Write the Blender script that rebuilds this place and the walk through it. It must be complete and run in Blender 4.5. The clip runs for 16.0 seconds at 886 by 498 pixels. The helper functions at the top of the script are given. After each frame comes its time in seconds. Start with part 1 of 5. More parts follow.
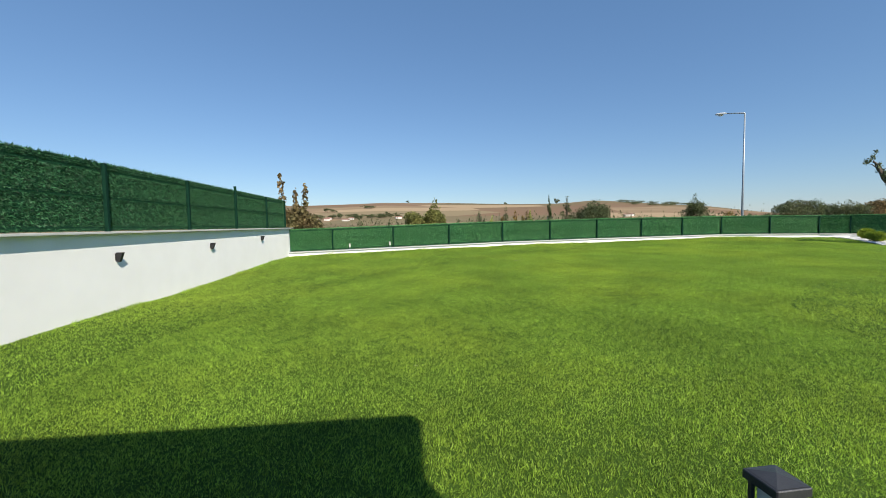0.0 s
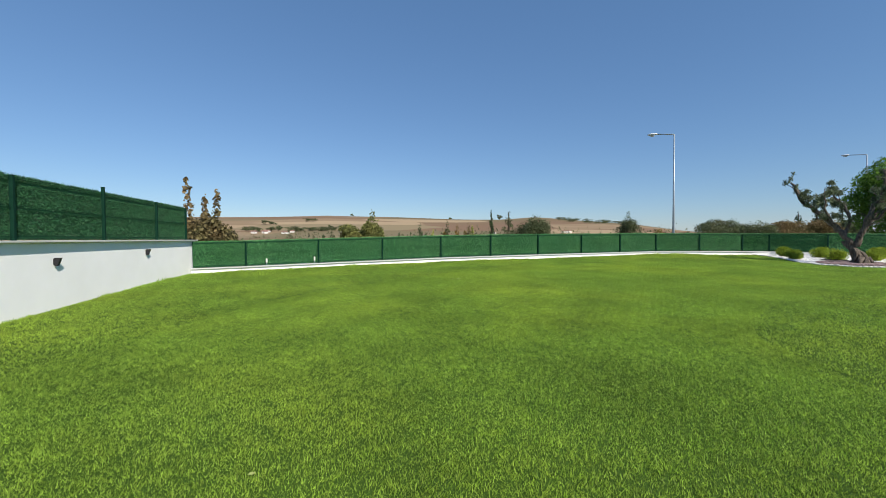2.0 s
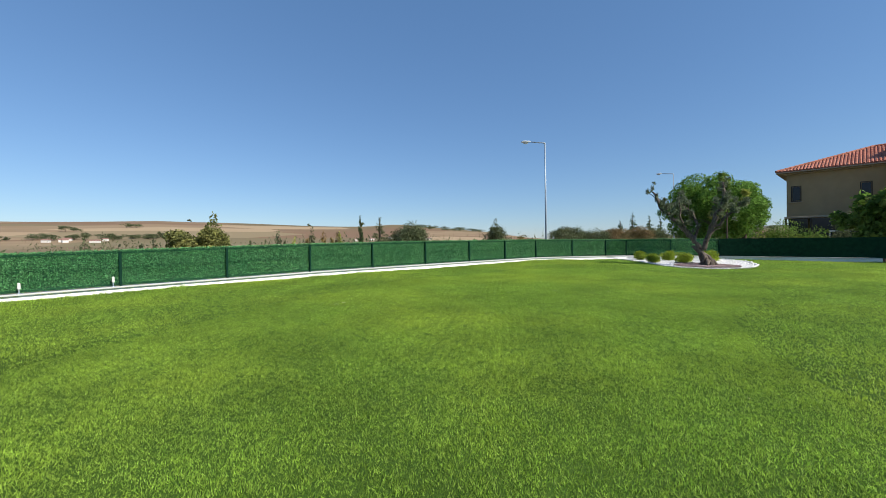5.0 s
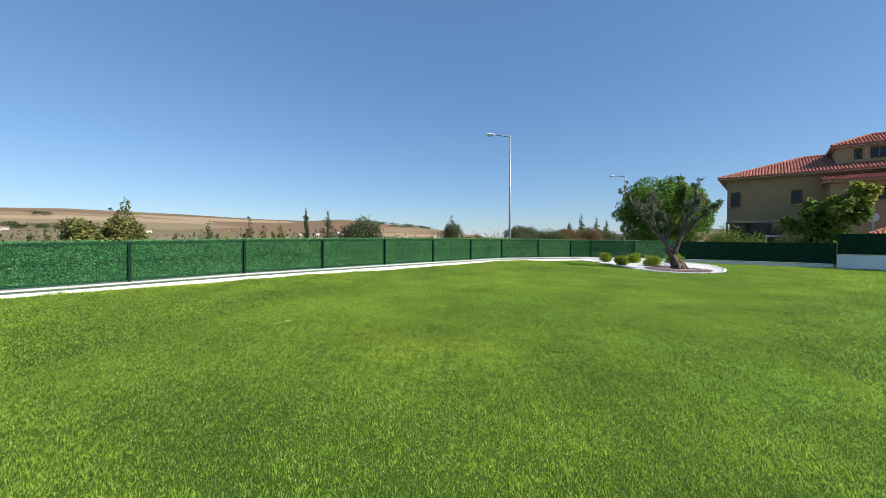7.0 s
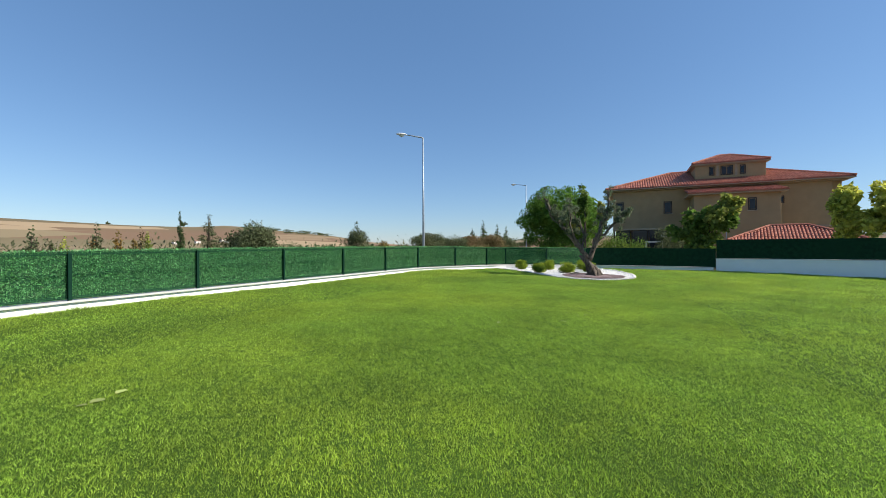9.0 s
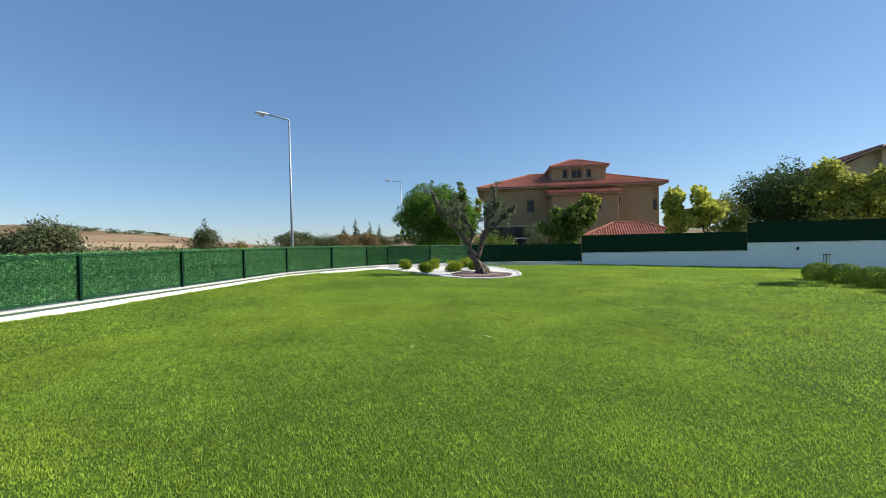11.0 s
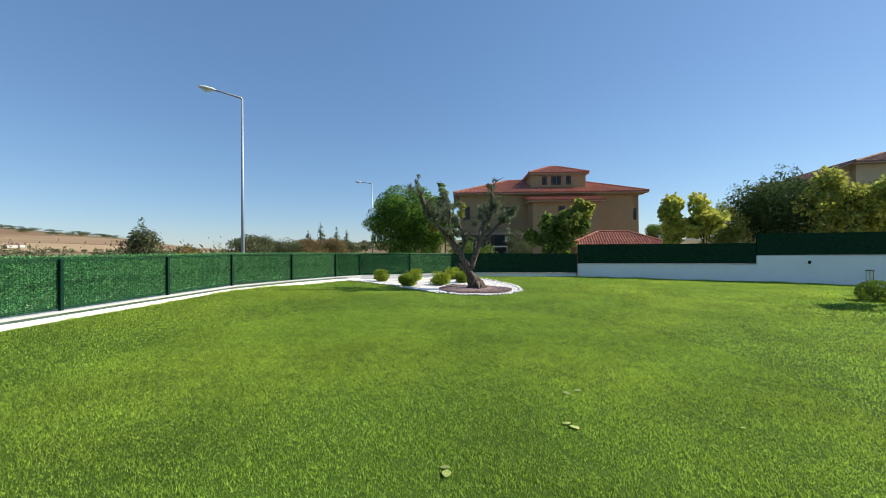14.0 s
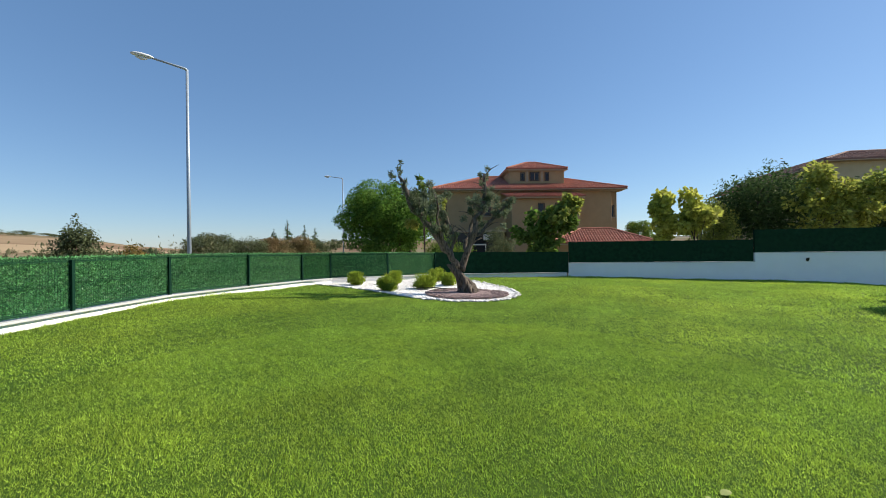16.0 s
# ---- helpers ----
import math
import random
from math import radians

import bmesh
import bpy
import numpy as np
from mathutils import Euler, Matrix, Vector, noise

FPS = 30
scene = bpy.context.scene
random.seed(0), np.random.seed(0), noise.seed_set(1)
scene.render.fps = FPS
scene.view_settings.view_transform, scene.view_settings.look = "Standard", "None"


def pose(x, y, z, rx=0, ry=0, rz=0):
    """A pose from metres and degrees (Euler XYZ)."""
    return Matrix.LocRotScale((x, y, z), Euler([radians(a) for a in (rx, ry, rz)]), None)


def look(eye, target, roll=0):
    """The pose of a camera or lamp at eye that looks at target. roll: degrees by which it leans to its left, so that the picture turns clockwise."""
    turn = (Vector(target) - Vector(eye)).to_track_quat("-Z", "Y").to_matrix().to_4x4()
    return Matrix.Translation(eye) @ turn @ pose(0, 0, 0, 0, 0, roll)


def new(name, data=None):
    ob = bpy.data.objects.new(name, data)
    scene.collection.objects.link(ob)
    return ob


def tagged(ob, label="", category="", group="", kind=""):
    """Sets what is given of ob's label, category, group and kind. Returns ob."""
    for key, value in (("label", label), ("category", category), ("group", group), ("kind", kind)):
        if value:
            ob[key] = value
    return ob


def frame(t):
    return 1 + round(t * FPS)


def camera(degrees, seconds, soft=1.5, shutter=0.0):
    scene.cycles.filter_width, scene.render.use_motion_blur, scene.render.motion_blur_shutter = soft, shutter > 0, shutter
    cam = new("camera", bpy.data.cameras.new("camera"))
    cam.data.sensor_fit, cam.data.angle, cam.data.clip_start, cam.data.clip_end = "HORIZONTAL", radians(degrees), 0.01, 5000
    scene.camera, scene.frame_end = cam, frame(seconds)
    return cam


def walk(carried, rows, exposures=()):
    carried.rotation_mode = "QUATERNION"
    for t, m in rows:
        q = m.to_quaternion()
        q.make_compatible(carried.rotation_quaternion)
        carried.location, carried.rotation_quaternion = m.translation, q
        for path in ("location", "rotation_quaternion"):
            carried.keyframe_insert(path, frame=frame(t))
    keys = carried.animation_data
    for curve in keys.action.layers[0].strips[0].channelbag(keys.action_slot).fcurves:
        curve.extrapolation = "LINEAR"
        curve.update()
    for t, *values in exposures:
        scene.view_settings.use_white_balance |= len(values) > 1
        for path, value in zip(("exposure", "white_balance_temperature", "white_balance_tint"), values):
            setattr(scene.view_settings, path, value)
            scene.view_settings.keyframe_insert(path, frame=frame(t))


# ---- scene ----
cam = camera(95.1, 16.0, soft=0.8)
METRES, EYE, TILT, LEAN, TURN = 16.0, 1.5, 0.0, 0.0, -5.6
ROWS = [
    (0.0, 0.0, 0.0, 0.0, -0.06, -3.45, 1.0),
    (0.5, 0.0079, 0.0202, -0.0013, -1.2, -3.18, 1.0),
    (1.0, 0.0167, 0.045, -0.0029, -4.08, -2.57, 0.81),
    (1.5, 0.0262, 0.0698, -0.0022, -6.37, -2.1, 0.53),
    (2.0, 0.0328, 0.0945, -0.0014, -7.75, -1.5, 0.32),
    (2.5, 0.0335, 0.125, -0.0027, -8.56, -0.86, 0.14),
    (3.0, 0.0351, 0.1544, -0.0016, -9.25, -0.08, 0.19),
    (3.5, 0.033, 0.1862, -0.0003, -10.11, 0.5, 0.25),
    (4.0, 0.0313, 0.2189, 0.0023, -14.01, 0.65, 0.09),
    (4.5, 0.0329, 0.2531, 0.0021, -19.64, 0.06, 0.54),
    (5.0, 0.0343, 0.2882, 0.001, -27.07, -0.7, 0.89),
    (7.5, 0.0735, 0.448, 0.0051, -35.78, -0.93, -0.26),
    (8.0, 0.085, 0.4773, 0.0054, -38.54, -0.51, -0.27),
    (8.5, 0.0973, 0.5068, 0.0069, -42.7, -0.24, -0.15),
    (9.0, 0.1112, 0.5366, 0.0081, -48.36, -0.19, 0.24),
    (9.5, 0.1287, 0.5629, 0.0094, -54.61, -0.28, 0.57),
    (12.0, 0.2396, 0.6722, 0.0108, -71.02, -0.81, 1.07),
    (12.5, 0.2659, 0.6895, 0.0108, -72.67, -0.59, 0.67),
    (13.0, 0.2916, 0.7075, 0.0112, -72.99, -0.19, 0.36),
    (13.5, 0.3187, 0.7267, 0.0121, -72.25, 0.11, 0.29),
    (14.0, 0.3438, 0.7466, 0.0132, -71.25, 0.27, 0.42),
    (14.5, 0.3692, 0.7655, 0.013, -70.96, 0.18, 0.7),
    (15.0, 0.3931, 0.7857, 0.0128, -71.79, -0.1, 0.8),
    (15.5, 0.4209, 0.8016, 0.0123, -73.48, -0.27, 0.78),
    (16.0, 0.4519, 0.8136, 0.0142, -75.34, 0.02, 0.75),
]
EXPOSURES = [(0.0, 0.45, 7080, 10), (3.0, 0.26, 6780, 10), (5.0, 0.42, 6800, 10), (8.0, 0.54, 6900, 10), (12.0, 0.55, 7200, 10), (16.0, 0.54, 7200, 10)]
walk(cam, [(t, pose(0, 0, EYE, TILT, LEAN, TURN) @ pose(METRES * x, METRES * y, METRES * z, 90 + pitch, roll, yaw)) for t, x, y, z, yaw, pitch, roll in ROWS],
     exposures=EXPOSURES)

# ---------------------------------------------------------------- world, sun
SUN_EL, SUN_AZ = 39.0, 155.0          # azimuth from +y towards +x
world = bpy.data.worlds.new("world")
scene.world = world
world.use_nodes = True
wn, wl = world.node_tree.nodes, world.node_tree.links
sky = wn.new("ShaderNodeTexSky")
sky.sky_type = 'NISHITA'
sky.sun_disc = False
sky.sun_elevation, sky.sun_rotation = radians(SUN_EL), radians(SUN_AZ)
sky.air_density, sky.dust_density, sky.ozone_density = 1.0, 0.15, 6.0
sky_tint = wn.new("ShaderNodeMix")        # flat blue mixed into the clear sky to soften its gradient
sky_tint.data_type = 'RGBA'
sky_tint.inputs[0].default_value = 0.40
sky_tint.inputs[7].default_value = (0.62, 1.72, 3.8, 1)
wl.new(sky.outputs[0], sky_tint.inputs[6])
wl.new(sky_tint.outputs[2], wn["Background"].inputs[0])
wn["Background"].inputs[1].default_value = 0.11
sun = new("sun", bpy.data.lights.new("sun", 'SUN'))
sun.data.energy, sun.data.angle, sun.data.color = 5.0, radians(0.55), (1.0, 0.95, 0.87)
sdir = Vector((math.sin(radians(SUN_AZ)) * math.cos(radians(SUN_EL)), math.cos(radians(SUN_AZ)) * math.cos(radians(SUN_EL)), math.sin(radians(SUN_EL))))
sun.matrix_world = look((0, 0, 40), Vector((0, 0, 40)) - sdir)

# ---------------------------------------------------------------- materials


def mat(name, c1, c2, scale=3.0, rough=0.8, bump=0.15, bump_scale=40.0, metal=0.0, vary="", amount=0.25,
        translucent=0.0, c3=None, big=0.3, spec=0.3, stretch=(1, 1, 1), patch=0.0, hard=0.2):
    """Two colours mixed by fine noise, a third by large stains, fine relief; vary: 'object' or 'island' brightness."""
    m = bpy.data.materials.new(name)
    m.use_nodes = True
    n, l = m.node_tree.nodes, m.node_tree.links
    b = n["Principled BSDF"]
    b.inputs["Roughness"].default_value = rough
    b.inputs["Metallic"].default_value = metal
    b.inputs["Specular IOR Level"].default_value = spec
    geo = n.new("ShaderNodeNewGeometry")
    mp = n.new("ShaderNodeMapping")
    mp.inputs["Scale"].default_value = stretch
    l.new(geo.outputs["Position"], mp.inputs["Vector"])

    def noise_of(s, detail=4.0):
        t = n.new("ShaderNodeTexNoise")
        t.inputs["Scale"].default_value = s
        t.inputs["Detail"].default_value = detail
        l.new(mp.outputs[0], t.inputs["Vector"])
        return t.outputs["Fac"]

    def sharpen(fac, lo, hi):
        r = n.new("ShaderNodeMapRange")
        r.inputs["From Min"].default_value, r.inputs["From Max"].default_value = lo, hi
        l.new(fac, r.inputs["Value"])
        return r.outputs[0]

    def mix(fac, a, c, mode='MIX'):
        x = n.new("ShaderNodeMix")
        x.data_type, x.blend_type = 'RGBA', mode
        if isinstance(fac, float):
            x.inputs[0].default_value = fac
        else:
            l.new(fac, x.inputs[0])
        for i, v in ((6, a), (7, c)):
            if isinstance(v, tuple):
                x.inputs[i].default_value = (*v, 1)
            else:
                l.new(v, x.inputs[i])
        return x.outputs[2]
    col = mix(sharpen(noise_of(scale), 0.5 - hard, 0.5 + hard), c1, c2)
    if c3:
        col = mix(sharpen(noise_of(big, 6.0), 0.45, 0.75), col, c3)
    if patch:
        pv = n.new("ShaderNodeMapRange")
        pv.inputs["From Min"].default_value, pv.inputs["From Max"].default_value = 0.32, 0.68
        pv.inputs["To Min"].default_value, pv.inputs["To Max"].default_value = 1 - patch, 1 + patch
        l.new(noise_of(0.75, 3.0), pv.inputs["Value"])
        ph = n.new("ShaderNodeHueSaturation")
        l.new(pv.outputs[0], ph.inputs["Value"])
        l.new(col, ph.inputs["Color"])
        col = ph.outputs[0]
    if vary:
        src = n.new("ShaderNodeObjectInfo").outputs["Random"] if vary == "object" else geo.outputs["Random Per Island"]
        hsv = n.new("ShaderNodeHueSaturation")
        r = n.new("ShaderNodeMapRange")
        r.inputs["To Min"].default_value, r.inputs["To Max"].default_value = 1 - amount, 1 + amount
        l.new(src, r.inputs["Value"])
        l.new(r.outputs[0], hsv.inputs["Value"])
        l.new(col, hsv.inputs["Color"])
        col = hsv.outputs[0]
    l.new(col, b.inputs["Base Color"])
    if bump:
        bp = n.new("ShaderNodeBump")
        bp.inputs["Strength"].default_value = bump
        bp.inputs["Distance"].default_value = 0.02
        l.new(noise_of(bump_scale), bp.inputs["Height"])
        l.new(bp.outputs[0], b.inputs["Normal"])
    if translucent:
        tr = n.new("ShaderNodeBsdfTranslucent")
        l.new(col, tr.inputs["Color"])
        ms = n.new("ShaderNodeMixShader")
        ms.inputs[0].default_value = translucent
        l.new(b.outputs[0], ms.inputs[1])
        l.new(tr.outputs[0], ms.inputs[2])
        l.new(ms.outputs[0], n["Material Output"].inputs[0])
    return m


M_SOIL = mat("lawn_ground", (0.026, 0.058, 0.009), (0.070, 0.134, 0.018), 60.0, 0.95, 0.6, 120.0, c3=(0.05, 0.095, 0.014), big=0.35, spec=0.1, patch=0.12)
M_GRASS = mat("grass_blades", (0.135, 0.255, 0.033), (0.40, 0.585, 0.090), 32.0, 0.5, 0, vary="island", amount=0.5,
              translucent=0.54, c3=(0.40, 0.53, 0.070), big=0.3, spec=0.22, patch=0.14, hard=0.18)


def land_material():
    """Ploughed strips, stubble and fallow fields; rough pasture close by, woods far off in the east."""
    m = mat("dry_land", (0.235, 0.172, 0.108), (0.305, 0.235, 0.15), 0.02, 0.95, 0, c3=(0.17, 0.12, 0.08), big=0.006, spec=0.05, stretch=(0.5, 1.6, 1))
    n, l = m.node_tree.nodes, m.node_tree.links
    b = n["Principled BSDF"]
    col = b.inputs["Base Color"].links[0].from_socket
    geo = n.new("ShaderNodeNewGeometry")

    def blend(fac, a, c, mode='MIX'):
        x = n.new("ShaderNodeMix")
        x.data_type, x.blend_type = 'RGBA', mode
        l.new(fac, x.inputs[0])
        for k, v in ((6, a), (7, c)):
            if isinstance(v, tuple):
                x.inputs[k].default_value = (*v, 1)
            else:
                l.new(v, x.inputs[k])
        return x.outputs[2]

    def ranged(v, lo, hi, a=0.0, c=1.0):
        r = n.new("ShaderNodeMapRange")
        for k, q_ in enumerate((lo, hi, a, c)):
            r.inputs[k + 1].default_value = q_
        l.new(v, r.inputs[0])
        return r.outputs[0]
    mp = n.new("ShaderNodeMapping")
    mp.inputs["Scale"].default_value = (0.0034, 0.0105, 0.0)
    mp.inputs["Rotation"].default_value = (0, 0, 0.12)
    l.new(geo.outputs["Position"], mp.inputs["Vector"])
    vor = n.new("ShaderNodeTexVoronoi")
    vor.inputs["Scale"].default_value = 1.0
    l.new(mp.outputs[0], vor.inputs["Vector"])
    sep = n.new("ShaderNodeSeparateColor")
    l.new(vor.outputs["Color"], sep.inputs[0])
    col = blend(ranged(sep.outputs[0], .30, .42, 0, .75), (0.19, 0.125, 0.082), col)
    col = blend(ranged(sep.outputs[1], .62, .70, 0, .7), col, (0.38, 0.29, 0.185))
    col = blend(ranged(sep.outputs[2], .82, .86, 0, .55), col, (0.13, 0.125, 0.07))
    xyz = n.new("ShaderNodeSeparateXYZ")
    l.new(geo.outputs["Position"], xyz.inputs[0])
    dist = n.new("ShaderNodeVectorMath")
    dist.operation = 'LENGTH'
    l.new(geo.outputs["Position"], dist.inputs[0])
    col = blend(ranged(dist.outputs["Value"], 420, 640, .75, 0), col, (0.165, 0.155, 0.095))
    col = blend(ranged(xyz.outputs[0], 780, 1050, 0, .9), col, (0.075, 0.105, 0.085))
    l.new(col, b.inputs["Base Color"])
    return m


M_LAND = land_material()
M_RENDER = mat("white_render", (0.90, 0.90, 0.90), (0.875, 0.875, 0.875), 2.0, 0.85, 0.25, 120.0, c3=(0.85, 0.85, 0.84), big=0.5)
M_COPING = mat("coping_stone", (0.56, 0.57, 0.56), (0.49, 0.50, 0.50), 4.0, 0.6, 0.15, 60.0, c3=(0.44, 0.46, 0.46), big=0.8)
M_SCREEN = mat("screen_needles", (0.045, 0.195, 0.065), (0.135, 0.38, 0.135), 9.0, 0.42, 0, vary="island", amount=0.75, translucent=0.15,
               c3=(0.055, 0.24, 0.085), big=0.6, spec=0.5)
M_BACKING = mat("screen_backing", (0.006, 0.055, 0.022), (0.012, 0.085, 0.032), 25.0, 0.8, 0.6, 60.0)
M_FABRIC = mat("shade_fabric", (0.004, 0.026, 0.012), (0.008, 0.046, 0.020), 6.0, 0.85, 0.4, 150.0, c3=(0.006, 0.036, 0.016), big=0.7, spec=0.15)
# darker green needles for the fence on the west wall
M_SCREEN_DARK = mat("flat_screen_needles", (0.022, 0.095, 0.042), (0.05, 0.165, 0.07), 9.0, 0.5, 0, vary="island", amount=0.8, translucent=0.1,
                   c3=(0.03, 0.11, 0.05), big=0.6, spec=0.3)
M_POST = mat("post_paint", (0.003, 0.026, 0.016), (0.005, 0.034, 0.021), 12.0, 0.8, 0.05, 80.0, spec=0.1)
M_BLACK = mat("black_lamp_metal", (0.02, 0.02, 0.022), (0.03, 0.03, 0.033), 20.0, 0.45, 0.1, 200.0, metal=0.3)
M_DARKGREY = mat("grey_lamp_metal", (0.045, 0.048, 0.055), (0.065, 0.068, 0.075), 15.0, 0.42, 0.1, 200.0, metal=0.4)
M_OPAL = mat("opal_diffuser", (0.75, 0.74, 0.70), (0.68, 0.67, 0.64), 8.0, 0.35, 0.02)
M_STEEL = mat("galvanised_steel", (0.34, 0.40, 0.46), (0.27, 0.33, 0.39), 3.0, 0.45, 0.1, 50.0, metal=0.3)
M_LAMP = mat("pale_lamp_housing", (0.72, 0.74, 0.76), (0.62, 0.65, 0.68), 6.0, 0.4, 0.05, 50.0)
M_HOSE = mat("black_hose", (0.012, 0.012, 0.013), (0.02, 0.02, 0.022), 20.0, 0.5, 0.1)
M_PEBBLE = mat("white_pebbles", (0.80, 0.79, 0.77), (0.68, 0.67, 0.65), 12.0, 0.7, 0.2, 60.0, vary="island", amount=0.15)
M_STONE = mat("border_stone", (0.70, 0.69, 0.67), (0.55, 0.54, 0.52), 10.0, 0.7, 0.3, 60.0, vary="object", amount=0.2)
M_MULCH = mat("red_gravel", (0.20, 0.135, 0.128), (0.29, 0.22, 0.21), 25.0, 0.9, 0.6, 60.0, vary="island", amount=0.45)
# pale and dark streaks also paint sunlit ridges and shaded grooves
M_BARK = mat("olive_bark", (0.19, 0.155, 0.125), (0.032, 0.025, 0.02), 11.0, 0.95, 1.0, 22.0, stretch=(2.5, 2.5, 0.6))
M_TRUNK = mat("tree_bark", (0.10, 0.075, 0.055), (0.06, 0.045, 0.035), 6.0, 0.95, 0.7, 25.0)


def leaf_mat(name, c1, c2, c3, amount=0.45, translucent=0.48, rough=0.7):
    return mat(name, c1, c2, 2.0, rough, 0, vary="island", amount=amount, translucent=translucent, c3=c3, big=0.7, spec=0.15)


M_OLIVE = leaf_mat("olive_leaves", (0.105, 0.14, 0.075), (0.21, 0.25, 0.155), (0.15, 0.185, 0.11), .6, .38)
M_BUSH = leaf_mat("bush_leaves", (0.22, 0.31, 0.03), (0.34, 0.42, 0.06), (0.17, 0.25, 0.03))
M_HEDGE = leaf_mat("hedge_leaves", (0.10, 0.18, 0.02), (0.17, 0.26, 0.035), (0.075, 0.14, 0.02))
M_PINE = leaf_mat("pine_needles", (0.09, 0.20, 0.032), (0.17, 0.31, 0.05), (0.06, 0.14, 0.026))
M_DARK = leaf_mat("evergreen_leaves", (0.045, 0.085, 0.03), (0.085, 0.14, 0.045), (0.035, 0.065, 0.025))
M_LEAFY = leaf_mat("green_leaves", (0.08, 0.16, 0.03), (0.14, 0.23, 0.045), (0.20, 0.25, 0.05))
M_YELLOW = leaf_mat("yellow_leaves", (0.42, 0.45, 0.09), (0.52, 0.52, 0.11), (0.28, 0.35, 0.07))
M_YGREEN = leaf_mat("yellow_green_leaves", (0.28, 0.32, 0.07), (0.40, 0.41, 0.09), (0.17, 0.23, 0.05))
M_RUSSET = leaf_mat("russet_leaves", (0.19, 0.145, 0.07), (0.27, 0.19, 0.095), (0.12, 0.13, 0.055), .6)
M_ORANGE = leaf_mat("orange_leaves", (0.30, 0.17, 0.05), (0.24, 0.19, 0.06), (0.16, 0.14, 0.05))
M_SCRUB = leaf_mat("scrub_leaves", (0.075, 0.105, 0.05), (0.13, 0.155, 0.075), (0.12, 0.125, 0.06))
M_AUTUMN = leaf_mat("autumn_green_leaves", (0.15, 0.17, 0.06), (0.27, 0.27, 0.085), (0.10, 0.13, 0.045), .6)
M_WEEDS = leaf_mat("weed_leaves", (0.12, 0.14, 0.07), (0.20, 0.20, 0.11), (0.22, 0.19, 0.11))
M_OCHRE = mat("ochre_render", (0.42, 0.29, 0.155), (0.37, 0.255, 0.135), 1.5, 0.9, 0.25, 40.0, c3=(0.32, 0.225, 0.125), big=0.3)
M_TRIM = mat("ochre_trim", (0.42, 0.33, 0.235), (0.36, 0.28, 0.20), 2.0, 0.85, 0.15, 40.0)
M_BEIGE = mat("beige_render", (0.50, 0.43, 0.27), (0.45, 0.38, 0.24), 1.5, 0.9, 0.2, 40.0)
M_TILE = mat("clay_tile", (0.34, 0.115, 0.075), (0.41, 0.17, 0.115), 3.0, 0.75, 0.3, 30.0, vary="island", amount=0.2, c3=(0.30, 0.10, 0.06), big=0.5)
M_TILE_OLD = mat("old_clay_tile", (0.20, 0.11, 0.09), (0.26, 0.15, 0.12), 3.0, 0.8, 0.3, 30.0, vary="island", amount=0.2)
M_FRAME = mat("dark_window_frame", (0.03, 0.02, 0.016), (0.045, 0.03, 0.024), 10.0, 0.5, 0.05)
M_PALE = mat("pale_paint", (0.66, 0.64, 0.60), (0.58, 0.56, 0.53), 2.0, 0.7, 0.1)
M_GLASS = mat("window_glass", (0.02, 0.022, 0.028), (0.028, 0.03, 0.036), 2.0, 0.12, 0, spec=0.3)
M_FALLEN = mat("fallen_leaf", (0.34, 0.36, 0.12), (0.24, 0.33, 0.09), 15.0, 0.7, 0.2, 40.0, vary="object", amount=0.3)

# ---------------------------------------------------------------- mesh helpers
RNG = np.random.default_rng(7)


